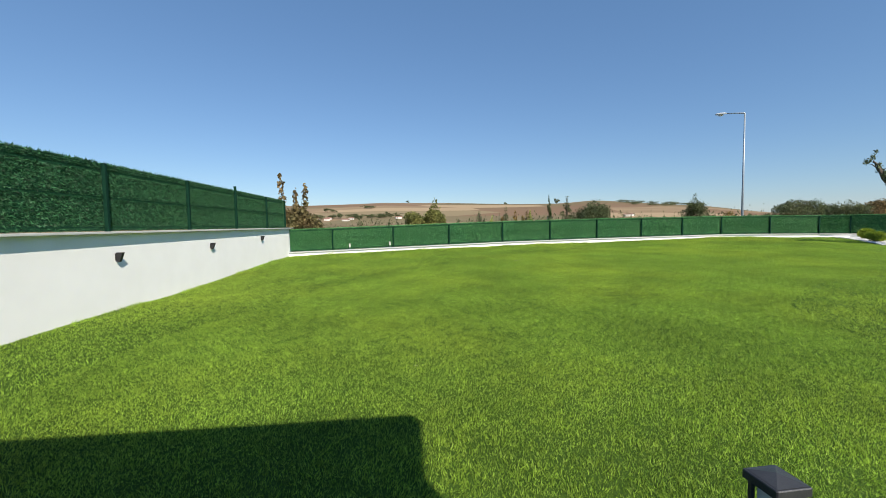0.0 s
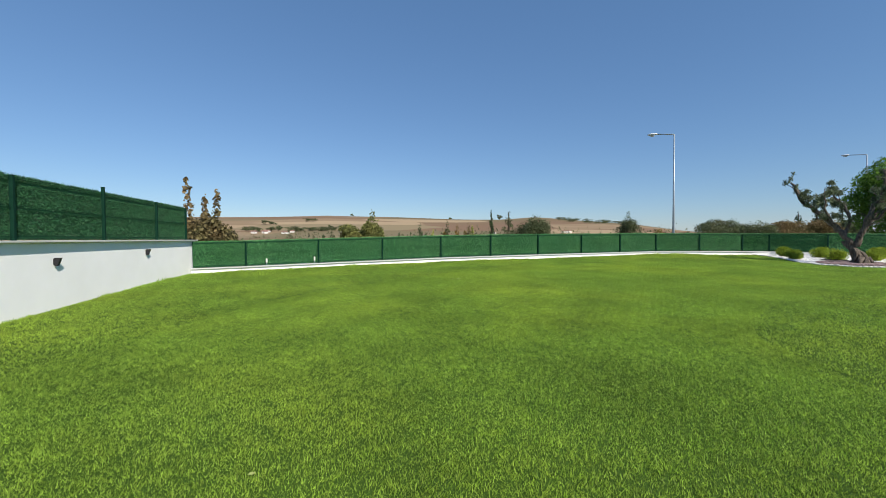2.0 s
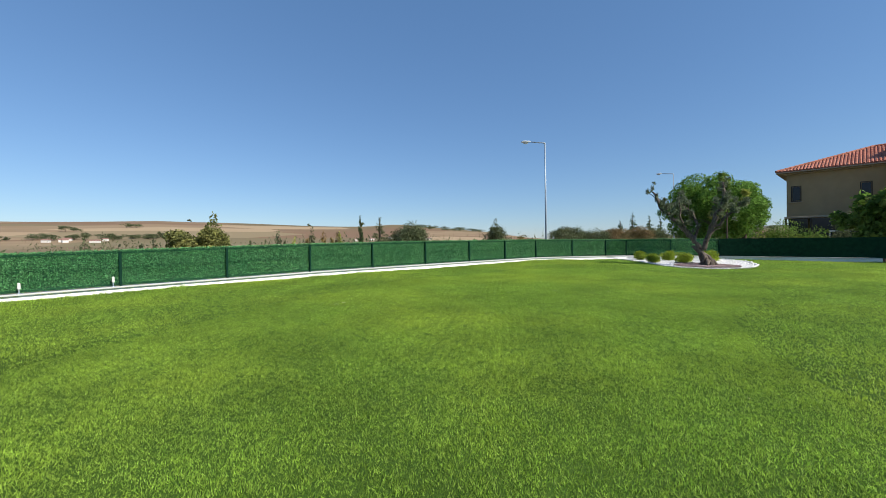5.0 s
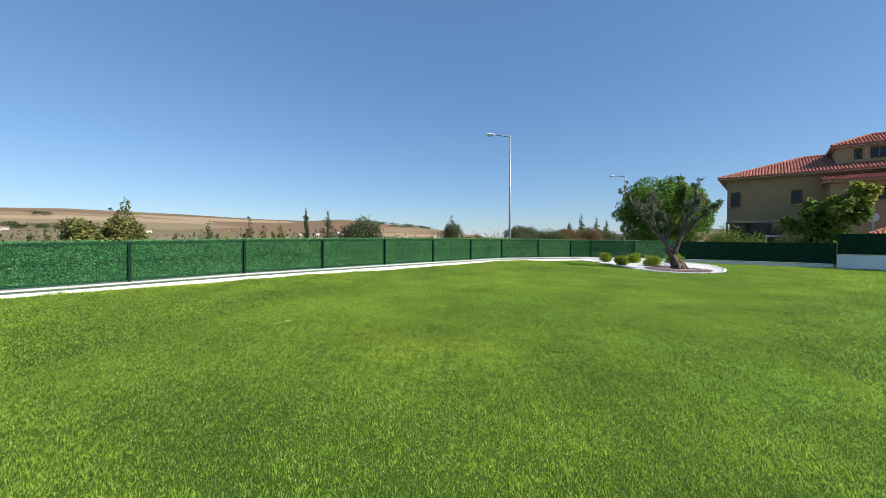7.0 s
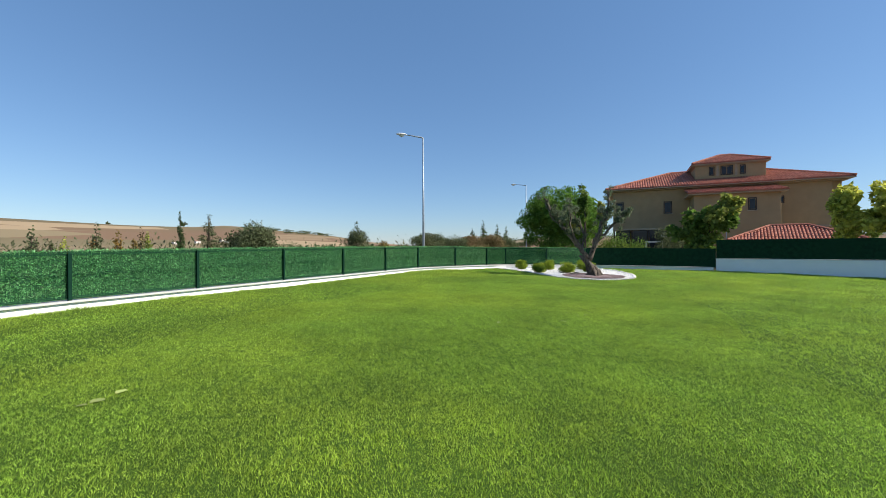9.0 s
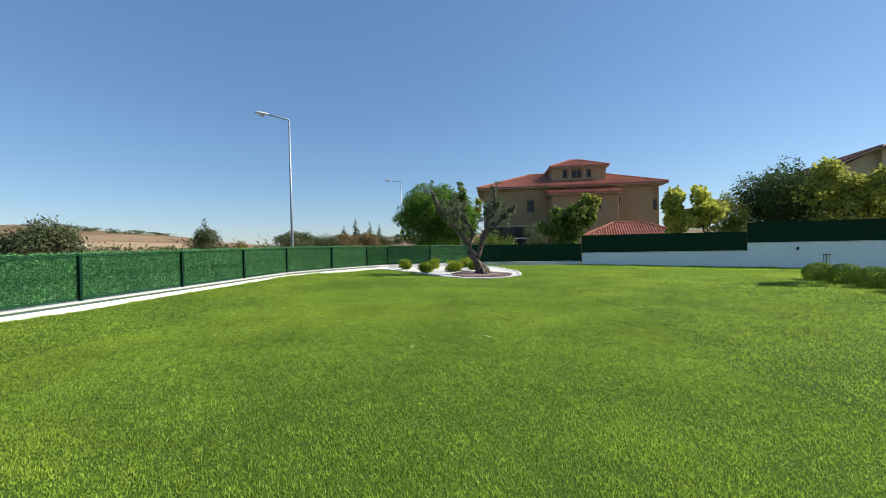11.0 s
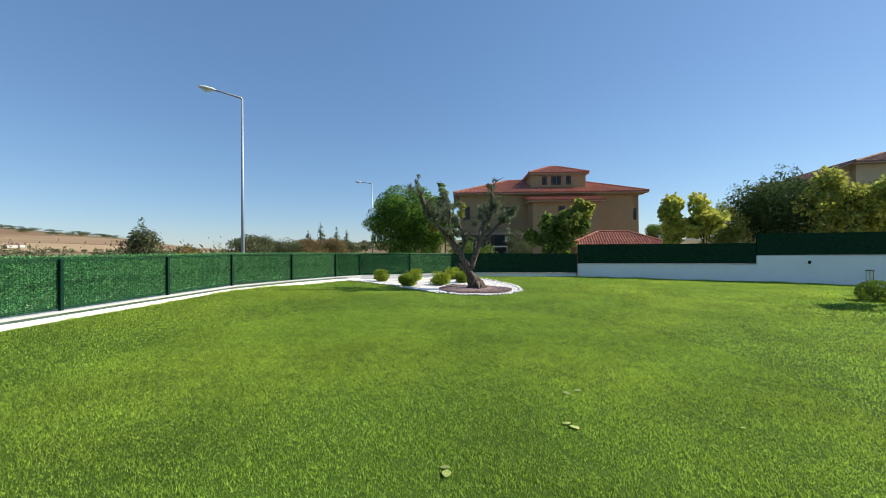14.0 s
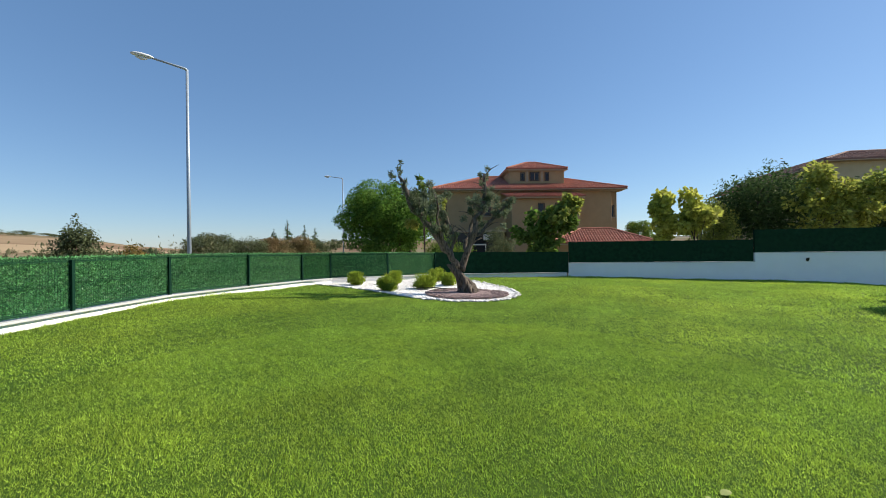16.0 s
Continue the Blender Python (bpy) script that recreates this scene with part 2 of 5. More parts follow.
class Geo:
    """Collects vertices and faces of one mesh."""

    def __init__(self):
        self.v, self.f = [], []

    def add(self, verts, faces):
        k = len(self.v)
        self.v += [tuple(p) for p in verts]
        self.f += [tuple(i + k for i in f) for f in faces]
        return self

    def box(self, x0, x1, y0, y1, z0, z1, c=0.0, m=None):
        """A box with chamfered upright and upper edges (c)."""
        c = min(c, (x1 - x0) / 3, (y1 - y0) / 3, (z1 - z0) / 3)
        if c <= 0:
            ring = [(x0, y0), (x1, y0), (x1, y1), (x0, y1)]
            vs = [(x, y, z) for z in (z0, z1) for x, y in ring]
            fs = [(3, 2, 1, 0), (4, 5, 6, 7)] + [(i, (i + 1) % 4, (i + 1) % 4 + 4, i + 4) for i in range(4)]
        else:
            def ring8(d):
                a0, a1, b0, b1 = x0 + d, x1 - d, y0 + d, y1 - d
                e = c
                return [(a0 + e, b0), (a1 - e, b0), (a1, b0 + e), (a1, b1 - e), (a1 - e, b1), (a0 + e, b1), (a0, b1 - e), (a0, b0 + e)]
            vs = [(x, y, z0) for x, y in ring8(0)] + [(x, y, z1 - c) for x, y in ring8(0)] + [(x, y, z1) for x, y in ring8(c * 0.7)]
            fs = [tuple(range(7, -1, -1)), tuple(range(16, 24))]
            for r in (0, 8):
                fs += [(r + i, r + (i + 1) % 8, r + (i + 1) % 8 + 8, r + i + 8) for i in range(8)]
        if m is not None:
            vs = [m @ Vector(p) for p in vs]
        return self.add(vs, fs)

    def tube(self, pts, radii, seg=8, rough=0.0):
        rings = []
        pts = [Vector(p) for p in pts]
        for i, p in enumerate(pts):
            d = (pts[min(i + 1, len(pts) - 1)] - pts[max(i - 1, 0)]).normalized()
            a = d.orthogonal().normalized() if i == 0 else (a - d * a.dot(d)).normalized()
            b = d.cross(a)
            ring = []
            for k in range(seg):
                w = 2 * math.pi * k / seg
                r = radii[i] * (1 + rough * (noise.noise(p * 3 + Vector((math.cos(w) * 2, math.sin(w) * 2, 0)))))
                ring.append(p + (a * math.cos(w) + b * math.sin(w)) * r)
            rings.append(ring)
        vs = [q for r in rings for q in r]
        fs = [(i * seg + k, i * seg + (k + 1) % seg, (i + 1) * seg + (k + 1) % seg, (i + 1) * seg + k) for i in range(len(pts) - 1) for k in range(seg)]
        fs += [tuple(range(seg - 1, -1, -1)), tuple(range((len(pts) - 1) * seg, len(pts) * seg))]
        return self.add(vs, fs)

    def mesh(self, name, material, smooth=False):
        me = bpy.data.meshes.new(name)
        me.from_pydata(self.v, [], self.f)
        if smooth:
            me.polygons.foreach_set("use_smooth", [True] * len(me.polygons))
        me.materials.append(material)
        me.update()
        return me


def mesh_np(name, verts, faces, material, smooth=False):
    """A mesh from arrays; all faces have the same number of corners."""
    me = bpy.data.meshes.new(name)
    n, k = faces.shape
    me.vertices.add(len(verts))
    me.vertices.foreach_set("co", np.ascontiguousarray(verts, dtype=np.float32).ravel())
    me.loops.add(n * k)
    me.loops.foreach_set("vertex_index", np.ascontiguousarray(faces, dtype=np.int32).ravel())
    me.polygons.add(n)
    me.polygons.foreach_set("loop_start", np.arange(0, n * k, k, dtype=np.int32))
    me.polygons.foreach_set("loop_total", np.full(n, k, dtype=np.int32))
    if smooth:
        me.polygons.foreach_set("use_smooth", np.ones(n, dtype=bool))
    me.update(calc_edges=True)
    me.materials.append(material)
    return me


def thing(name, label, category, at=(0, 0, 0), rz=0.0, group="", kind=""):
    e = new(name)
    e.empty_display_size = 0.2
    e.matrix_basis = pose(*at, 0, 0, rz)
    return tagged(e, label, category, group, kind)


def part(name, geo, material, parent, label="", smooth=False, m=None):
    """Links a Geo, or a mesh that is shared, as one mesh object under a thing or part."""
    me = geo.mesh(name, material, smooth) if isinstance(geo, Geo) else geo
    ob = new(name, me)
    ob.parent = parent
    if m is not None:
        ob.matrix_basis = m
    return tagged(ob, label)


def solid(name, geo, material, label, category, kind="structure", smooth=False, group=""):
    return tagged(new(name, geo.mesh(name, material, smooth)), label, category, group, kind)


def turned(n, rng, tilt=1.0):
    """n random unit vectors, flattened in z by tilt."""
    d = rng.normal(size=(n, 3))
    d[:, 2] *= tilt
    return d / np.linalg.norm(d, axis=1)[:, None]


def leaf_mesh(name, centres, outward, length, width, material, rng, droop=0.2, facing=0.95):
    """Folded leaves: two triangles on a bent midrib, pointing roughly outward."""
    n = len(centres)
    nrm = outward * facing + turned(n, rng) * 0.7
    along = np.cross(nrm, turned(n, rng)) + outward * (0.9 - facing * 0.6)
    along[:, 2] -= droop
    along /= np.linalg.norm(along, axis=1)[:, None]
    side = np.cross(along, nrm)
    side /= np.linalg.norm(side, axis=1)[:, None] + 1e-9
    up = np.cross(side, along)
    s = rng.uniform(0.65, 1.3, (n, 1))
    a = centres - along * length * s * 0.5
    b = centres + along * length * s * 0.5
    l_ = centres + side * width * s * 0.5 + up * width * s * 0.2
    r_ = centres - side * width * s * 0.5 + up * width * s * 0.2
    verts = np.stack([a, l_, b, r_], axis=1).reshape(-1, 3)
    k = np.arange(n)[:, None] * 4
    faces = np.concatenate([k + np.array([[0, 1, 2]]), k + np.array([[0, 2, 3]])], axis=1).reshape(-1, 3)
    return mesh_np(name, verts, faces, material)


def cloud(clumps, n, rng, shell=0.55, ragged=0.16):
    """Points and outward directions in clumps (x, y, z, rx, rz): denser near the surface, ragged outline."""
    c = np.array(clumps, dtype=float)
    w = (c[:, 3] ** 2) * c[:, 4]
    pick = rng.choice(len(c), n, p=w / w.sum())
    d = turned(n, rng)
    r = shell + (1 - shell) * rng.random(n) ** 0.6
    r *= 1 + ragged * rng.normal(size=n).clip(-1.5, 1.8)
    pts = c[pick, :3] + d * r[:, None] * c[pick][:, [3, 3, 4]]
    return pts, d


def broken(cx, cy, cz, rx, rz, k, rng, small=0.42):
    """A crown's lumps: many small clumps over an ellipsoid."""
    d = turned(k, rng)
    s = rng.uniform(0.45, 0.85, k)
    return [(cx + d[i, 0] * rx * s[i], cy + d[i, 1] * rx * s[i], cz + d[i, 2] * rz * s[i],
             rx * small * rng.uniform(0.7, 1.25), rz * small * rng.uniform(0.7, 1.25)) for i in range(k)]


def tree(name, label, category, at, height, crown, leaves, length, width, m_leaf, m_bark=None, trunk_r=0.1, seed=1, limbs=5, group="", trunk_top=0.6, lean=(0, 0), facing=0.95, shell=0.55, ragged=0.16, second=None):
    """A tapered trunk with limbs, and a crown of separate leaves in ragged clumps; crown is a list of clumps in local metres."""
    rng = np.random.default_rng(seed)
    t = thing(name, label, category, at, group=group)
    g = Geo()
    top = Vector((lean[0], lean[1], height * trunk_top))
    bend = Vector(rng.normal(size=3) * 0.04 * height)
    bend.z = 0
    stem = [top * (i / 5) + bend * math.sin(math.pi * i / 5) for i in range(6)]
    stem[0] = Vector((0, 0, -0.3))
    g.tube(stem, [trunk_r * (1.25 - 0.16 * i) for i in range(6)], 8, 0.25)
    order = sorted(range(len(crown)), key=lambda i: -crown[i][3])[:limbs]
    for i in order:
        c = Vector(crown[i][:3])
        start = stem[min(5, 2 + i % 4)]
        mid = start.lerp(c, 0.5) + Vector((0, 0, 0.08 * height))
        g.tube([start, mid, c], [trunk_r * 0.5, trunk_r * 0.32, trunk_r * 0.12], 6, 0.2)
    part("trunk", g, m_bark or M_TRUNK, t, smooth=True)
    pts, d = cloud(crown, leaves, rng, shell, ragged)
    part("crown", leaf_mesh("crown", pts, d, length, width, m_leaf, rng, .2, facing), m_leaf, t)
    if second:      # clumps in a second leaf colour: (clumps, leaves, material, label)
        pts, d = cloud(second[0], second[1], rng, shell)
        part("crown", leaf_mesh("crown", pts, d, length, width, second[2], rng, .2, facing), second[2], t, second[3])
    return t


# ---------------------------------------------------------------- ground and lawn
KNOTS = [(0, 0, 0), (-5, 6, .12), (-5, 10, .09), (-5, 18.6, .20), (-3, 18.0, .31), (2, 18.5, .40), (7, 19, .49), (12, 19.6, .51),
         (17, 20.2, .56), (22, 19.4, .46), (21, 12.6, .3), (4, 6, .07), (6.5, 8, .15), (11, 10, .17), (9.6, 15.4, .3), (28.7, 9.3, .30),
         (28.7, 2, .13), (28.7, -6, -.15), (25, 17, .42), (19, 2.6, .22), (3, -6, -.05), (15, -6, .05)]
KN = np.array(KNOTS, dtype=float)


def lawn_z(x, y):
    """Height of the lawn: a tilted plane with soft swells."""
    x, y = np.asarray(x, float), np.asarray(y, float)
    base = 0.005 * x + 0.017 * y
    res = KN[:, 2] - (0.005 * KN[:, 0] + 0.017 * KN[:, 1])
    w = 1 / ((x[..., None] - KN[:, 0]) ** 2 + (y[..., None] - KN[:, 1]) ** 2 + 2.5) ** 1.5
    return base + (w * res).sum(-1) / w.sum(-1)


def land_z(x, y):
    """The country outside: flat near by, then long low hills."""
    r = math.hypot(x - 8, y - 12)
    az = math.degrees(math.atan2(x - 4, y - 6))
    h = -0.45 - 2.5 * min(1, max(0, (r - 40) / 200))
    crest = float(np.interp(az, (-180, -60, -25, -12, -3, 6, 15, 22, 26, 29.5, 34, 39, 44, 50, 60, 66, 74, 90, 140, 180),
                            (1, 1.5, 2.4, 2.75, 3.1, 2.85, 2.6, 2.5, 2.75, 2.45, 2.0, 1.5, .7, .2, .3, 1.3, 1.5, 1.3, 1, 1)))
    crest += 0.05 * noise.noise(Vector((az * 0.09, 3.0, 0.0)))
    rise = min(1, max(0, (r - 350) / 950))
    rise = rise * rise * (3 - 2 * rise)
    return h + rise * max(0, math.tan(radians(crest)) * 1300 + 4.5) + rise * 2.5 * noise.noise(Vector((x * 0.004, y * 0.004, 0)))


gg = Geo()
radii_l = [0, 12, 24, 36, 50, 70, 100, 150, 220, 300, 380, 460, 550, 650, 760, 880, 1000, 1100, 1200, 1300, 1450, 1700, 2200, 3000, 4200]
NA = 240
for r in radii_l[1:]:
    for k in range(NA):
        w = 2 * math.pi * k / NA
        x, y = 8 + r * math.sin(w), 12 + r * math.cos(w)
        z = land_z(x, y) if r <= 1300 else land_z(8 + 1300 * math.sin(w), 12 + 1300 * math.cos(w)) - (r - 1300) * 0.03
        gg.v.append((x, y, z))
gg.v.append((8, 12, -0.45))
for i in range(len(radii_l) - 2):
    for k in range(NA):
        k2 = (k + 1) % NA
        gg.f.append((i * NA + k2, i * NA + k, (i + 1) * NA + k, (i + 1) * NA + k2))
for k in range(NA):
    gg.f.append((len(gg.v) - 1, k, (k + 1) % NA))
ground = solid("ground", gg, M_LAND, "dry brown ploughed fields and low hills", "ground", smooth=True)

# the plot: left wall, fence line, right wall
POSTS = [(-3.1, 18.32, .487), (-.45, 18.57, .548), (2.13, 18.80, .60), (4.72, 19.03, .657), (7.14, 19.24, .685), (9.64, 19.47, .71),
         (12.2, 19.81, .72), (14.69, 20.15, .73), (17.19, 20.46, .74), (19.68, 20.06, .73), (22.15, 19.65, .70)]
CORNER = [(23.40, 19.10, .69), (24.85, 17.25, .67), (26.9, 15.6, .62)]
RW0 = (28.9, 9.32)
PLOT = [(-4.95, -12), (-4.95, 18.25)] + [p[:2] for p in POSTS] + [p[:2] for p in CORNER] + [RW0, (28.9, -12)]


def inside(x, y, poly=PLOT):
    x, y = np.asarray(x, float), np.asarray(y, float)
    c = np.zeros(x.shape, dtype=bool)
    for (x0, y0), (x1, y1) in zip(poly, poly[1:] + poly[:1]):
        if y0 != y1:
            c ^= ((y0 > y) != (y1 > y)) & (x < (x1 - x0) * (y - y0) / (y1 - y0) + x0)
    return c


# bed outline, a teardrop that runs into the corner of the fence
BED = [(22.6, 19.35), (21.9, 18.0), (20.94, 16.6), (20.0, 15.45), (19.4, 14.6), (19.08, 13.7), (19.25, 12.85), (19.9, 12.25), (20.8, 11.95),
       (21.8, 12.0), (23.0, 12.35), (24.2, 12.95), (25.3, 13.7), (26.6, 15.3), (24.9, 17.0), (23.5, 18.9)]

nx, ny = 140, 132
xs, ys = np.linspace(-5.0, 29.0, nx), np.linspace(-12, 20.7, ny)
X, Y = np.meshgrid(xs, ys)
Z = lawn_z(X, Y)
keep = inside(X, Y) | inside(X + .3, Y) | inside(X - .3, Y) | inside(X, Y - .3) | inside(X, Y + .3)
idx = np.arange(nx * ny).reshape(ny, nx)
q = np.stack([idx[:-1, :-1], idx[:-1, 1:], idx[1:, 1:], idx[1:, :-1]], -1)
ok = keep[:-1, :-1] & keep[:-1, 1:] & keep[1:, 1:] & keep[1:, :-1]
lawn = tagged(new("lawn", mesh_np("lawn", np.stack([X, Y, Z], -1).reshape(-1, 3), q[ok], M_SOIL, True)),
              "closely mown bright green garden lawn", "lawn", kind="structure")

# grass blades, dense along the line walked
LINE = np.array([(0, 0), (1, 4.5), (2.6, 8.4), (5, 10.3), (8.5, 12.3), (12, 12.6)], dtype=float)


def off_line(x, y):
    best = np.full(x.shape, 1e9)
    for a, b in zip(LINE[:-1], LINE[1:]):
        t = np.clip(((x - a[0]) * (b - a)[0] + (y - a[1]) * (b - a)[1]) / ((b - a) @ (b - a)), 0, 1)
        best = np.minimum(best, np.hypot(x - a[0] - t * (b - a)[0], y - a[1] - t * (b - a)[1]))
    return best


def blades(name, lo, hi, density, height, width, rng):
    n = int(34 * 27 * density)
    x, y = rng.uniform(-5, 29, n), rng.uniform(-6.5, 20.5, n)
    d = off_line(x, y)
    ok = (d >= lo) & (d < hi) & inside(x, y) & ~inside(x, y, BED) & ((y > 1.5) | (hi > 9.5))
    x, y = x[ok], y[ok]
    n = len(x)
    z = lawn_z(x, y) - 0.004
    w = rng.uniform(0, 2 * math.pi, n)
    # tufts: blades of one tuft lean together
    lean = rng.normal(0, 0.5, (n, 2)) + np.stack([0.12 + .3 * np.sin(x * 37 + 3 * np.sin(y * 17)), 0.1 + .3 * np.sin(y * 33 + 3 * np.sin(x * 19))], -1)
    h = height * rng.uniform(0.55, 1.25, n)
    edge = np.full(n, 9.0)          # longer tufts where the mower does not reach
    for (x0, y0), (x1, y1) in zip(PLOT[:-1], PLOT[1:]):
        t = np.clip(((x - x0) * (x1 - x0) + (y - y0) * (y1 - y0)) / ((x1 - x0) ** 2 + (y1 - y0) ** 2), 0, 1)
        edge = np.minimum(edge, np.hypot(x - x0 - t * (x1 - x0), y - y0 - t * (y1 - y0)))
    tuft = np.clip(np.sin(x * 3.1 + np.sin(y * 2.3)) + np.sin(x * 7.7 + 1.3) * .6 + np.sin(y * 4.1) * .6, 0, 2)
    h *= 0.72 + 0.28 * np.sin(x * 9.1 + 2.2 * np.sin(y * 5.3)) * np.sin(y * 8.3 + 1.7 * np.sin(x * 6.1)) + 0.2
    h *= 1 + np.clip(1 - (edge - .12) / .3, 0, 1) * (.1 + .8 * tuft)
    wd = width * rng.uniform(0.7, 1.3, n) * 0.5
    p = np.stack([x, y, z], -1)
    s = np.stack([np.cos(w) * wd, np.sin(w) * wd, np.zeros(n)], -1)
    tip = p + np.stack([lean[:, 0] * h, lean[:, 1] * h, h], -1)
    v = np.stack([p - s, p + s, tip], 1).reshape(-1, 3)
    return tagged(new(name, mesh_np(name, v, np.arange(3 * n).reshape(-1, 3), M_GRASS)), "short green grass blades of the lawn", "grass", kind="stuff")


blades("grass_near", 0, 4.2, 9200, 0.027, 0.0068, np.random.default_rng(1))
blades("grass_middle", 4.2, 9.0, 2500, 0.031, 0.0112, np.random.default_rng(2))
blades("grass_far", 9.0, 99, 900, 0.042, 0.021, np.random.default_rng(3))

# ---------------------------------------------------------------- garden walls
WX, WTOP, WEND = -4.95, 1.48, 18.6
wall = thing("wall_west", "white rendered garden wall with a flat stone coping", "wall", kind="structure")
part("wall_body", Geo().box(WX - .24, WX, -12, WEND, -.6, WTOP - .035, .006), M_RENDER, wall)
for y in np.arange(-12, WEND, 1.53):
    part("coping_slab", Geo().box(WX - .29, WX + .115, y + .0015, min(y + 1.5285, WEND + .05), WTOP - .033, WTOP, .004), M_COPING, wall)

RX, STEP = 28.9, 1.15
wall_e = thing("wall_east", "white rendered garden wall in shade, stepped up once along its top", "wall", kind="structure")
part("wall_body", Geo().box(RX, RX + .24, STEP, RW0[1], -.6, .955, .006), M_RENDER, wall_e)
part("wall_body", Geo().box(RX, RX + .24, -12, STEP, -.6, 1.36, .006), M_RENDER, wall_e)
part("coping_slab", Geo().box(RX - .03, RX + .27, STEP + .002, RW0[1] + .02, .957, .99, .004), M_COPING, wall_e)
part("coping_slab", Geo().box(RX - .03, RX + .27, -12, STEP - .002, 1.362, 1.395, .004), M_COPING, wall_e)

house_back = thing("own_house", "white rendered house wall behind the terrace", "house", kind="structure")
part("house_wall", Geo().box(-4.6, 1.52, -9.0, -0.78, -.5, 3.2, .01), M_RENDER, house_back)
part("roof_edge", Geo().box(-4.7, 1.75, -9.1, -0.62, 3.202, 3.32, .01), M_COPING, house_back)


def seg_matrix(a, b):
    """Local x along the segment from a to b, y away from the garden, z up."""
    u = (Vector(b) - Vector(a))
    ux = u.normalized()
    uy = Vector((0, 0, 1)).cross(ux).normalized()
    uz = ux.cross(uy)
    m = Matrix((ux, uy, uz)).transposed().to_4x4()
    m.translation = a
    return m


# low plinth under the fence: a rendered face below a coping
ends = [(-4.93, 18.22, .455)] + POSTS + CORNER + [(28.9, 9.5, .56)]
plinth = thing("plinth", "low white plinth with a pale coping under the garden fence", "plinth", kind="structure")
for a, b in zip(ends[:-1], ends[1:]):
    m = seg_matrix(a, b)
    L = (Vector(b) - Vector(a)).length
    part("plinth_wall", Geo().box(-.01, L + .03, -.13, .12, -1.0, -.075, .004), M_RENDER, plinth, m=m)
    part("coping_slab", Geo().box(.002, L + .02, -.19, .15, -.07, -.036, .004), M_COPING, plinth, m=m)

# ---------------------------------------------------------------- fences


def screen_mesh(L, H, lines, count, seed, material, lay=0.0):
    """Needles of an artificial hedge screen, in rows parted by darker lines."""
    rng = np.random.default_rng(seed)
    x, z = rng.uniform(0, L, count), rng.uniform(0.015, H, count)
    for ln in lines:
        keep = np.abs(z - ln) > 0.024
        x, z = x[keep], z[keep]
    n = len(x)
    p = np.stack([x, -.012 + 0 * x, z], -1)
    d = np.stack([rng.normal(0, 1, n), -rng.uniform(.25, .9, n), rng.normal(0.0, 1 - lay * .5, n) - lay], -1)
    d /= np.linalg.norm(d, axis=1)[:, None]
    ln = rng.uniform(.025, .055, (n, 1))
    s = np.cross(d, turned(n, rng))
    s /= np.linalg.norm(s, axis=1)[:, None] + 1e-9
    wd = rng.uniform(.0045, .009, (n, 1))
    v = np.stack([p - s * wd, p + s * wd, p + d * ln], 1).reshape(-1, 3)
    # ragged top
    k = 260
    xt = rng.uniform(0, L, k)
    pt = np.stack([xt, rng.uniform(-.03, .02, k), np.full(k, H - .02)], -1)
    st = np.stack([rng.uniform(.006, .012, k), 0 * xt, 0 * xt], -1)
    tt = pt + np.stack([rng.normal(0, .02, k), rng.normal(0, .012, k), rng.uniform(.02, .06, k)], -1)
    v = np.concatenate([v, np.stack([pt - st, pt + st, tt], 1).reshape(-1, 3)])
    return mesh_np("needles", v, np.arange(len(v)).reshape(-1, 3), material)


def wire_geo(L, H, step=.05):
    g = Geo()
    for i in range(int(L / step)):
        x = (i + .5) * step
        g.add([(x - .0015, -.052, 0), (x + .0015, -.052, 0), (x, -.049, 0), (x - .0015, -.052, H), (x + .0015, -.052, H), (x, -.049, H)],
              [(0, 1, 4, 3), (1, 2, 5, 4), (2, 0, 3, 5)])
    for z in (.03, H * .5, H - .06):
        for dz in (0, .035):
            g.box(0, L, -.058, -.052, z + dz, z + dz + .005)
    return g


PANEL_L = 2.44
KINDS = {}
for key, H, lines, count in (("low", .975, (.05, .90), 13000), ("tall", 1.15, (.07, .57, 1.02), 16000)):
    KINDS[key] = (H, screen_mesh(PANEL_L, H, lines, count, 5, M_SCREEN if key == "low" else M_SCREEN_DARK, 0.0 if key == "low" else .6),
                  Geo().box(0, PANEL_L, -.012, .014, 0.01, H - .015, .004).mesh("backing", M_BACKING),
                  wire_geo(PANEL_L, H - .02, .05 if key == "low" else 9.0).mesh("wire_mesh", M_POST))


def fabric_mesh(H, seed):
    """A stretched shade cloth that sags and ripples a little between its ties."""
    rng = np.random.default_rng(seed)
    g, nx_, nz_ = Geo(), 40, 8
    for side in (0, 1):
        for i in range(nx_ + 1):
            for j in range(nz_ + 1):
                x, z = PANEL_L * i / nx_, H * j / nz_
                d = .010 * noise.noise(Vector((x * 3, z * 4, seed))) + .006 * math.sin(x * 9 + seed)
                top = -.012 * math.sin(math.pi * (x * 2 % 1)) * (j == nz_)
                g.v.append((x, -.03 + d + side * .012, z + top))
    k = (nx_ + 1) * (nz_ + 1)
    for i in range(nx_):
        for j in range(nz_):
            a = i * (nz_ + 1) + j
            b = a + nz_ + 1
            g.f += [(a, b, b + 1, a + 1), (k + a, k + a + 1, k + b + 1, k + b)]
    return g


FABRIC = {H: fabric_mesh(H, 3).mesh("shade_cloth", M_FABRIC, True) for H in (.97, 1.04, 1.0)}
POST_GEO = {}


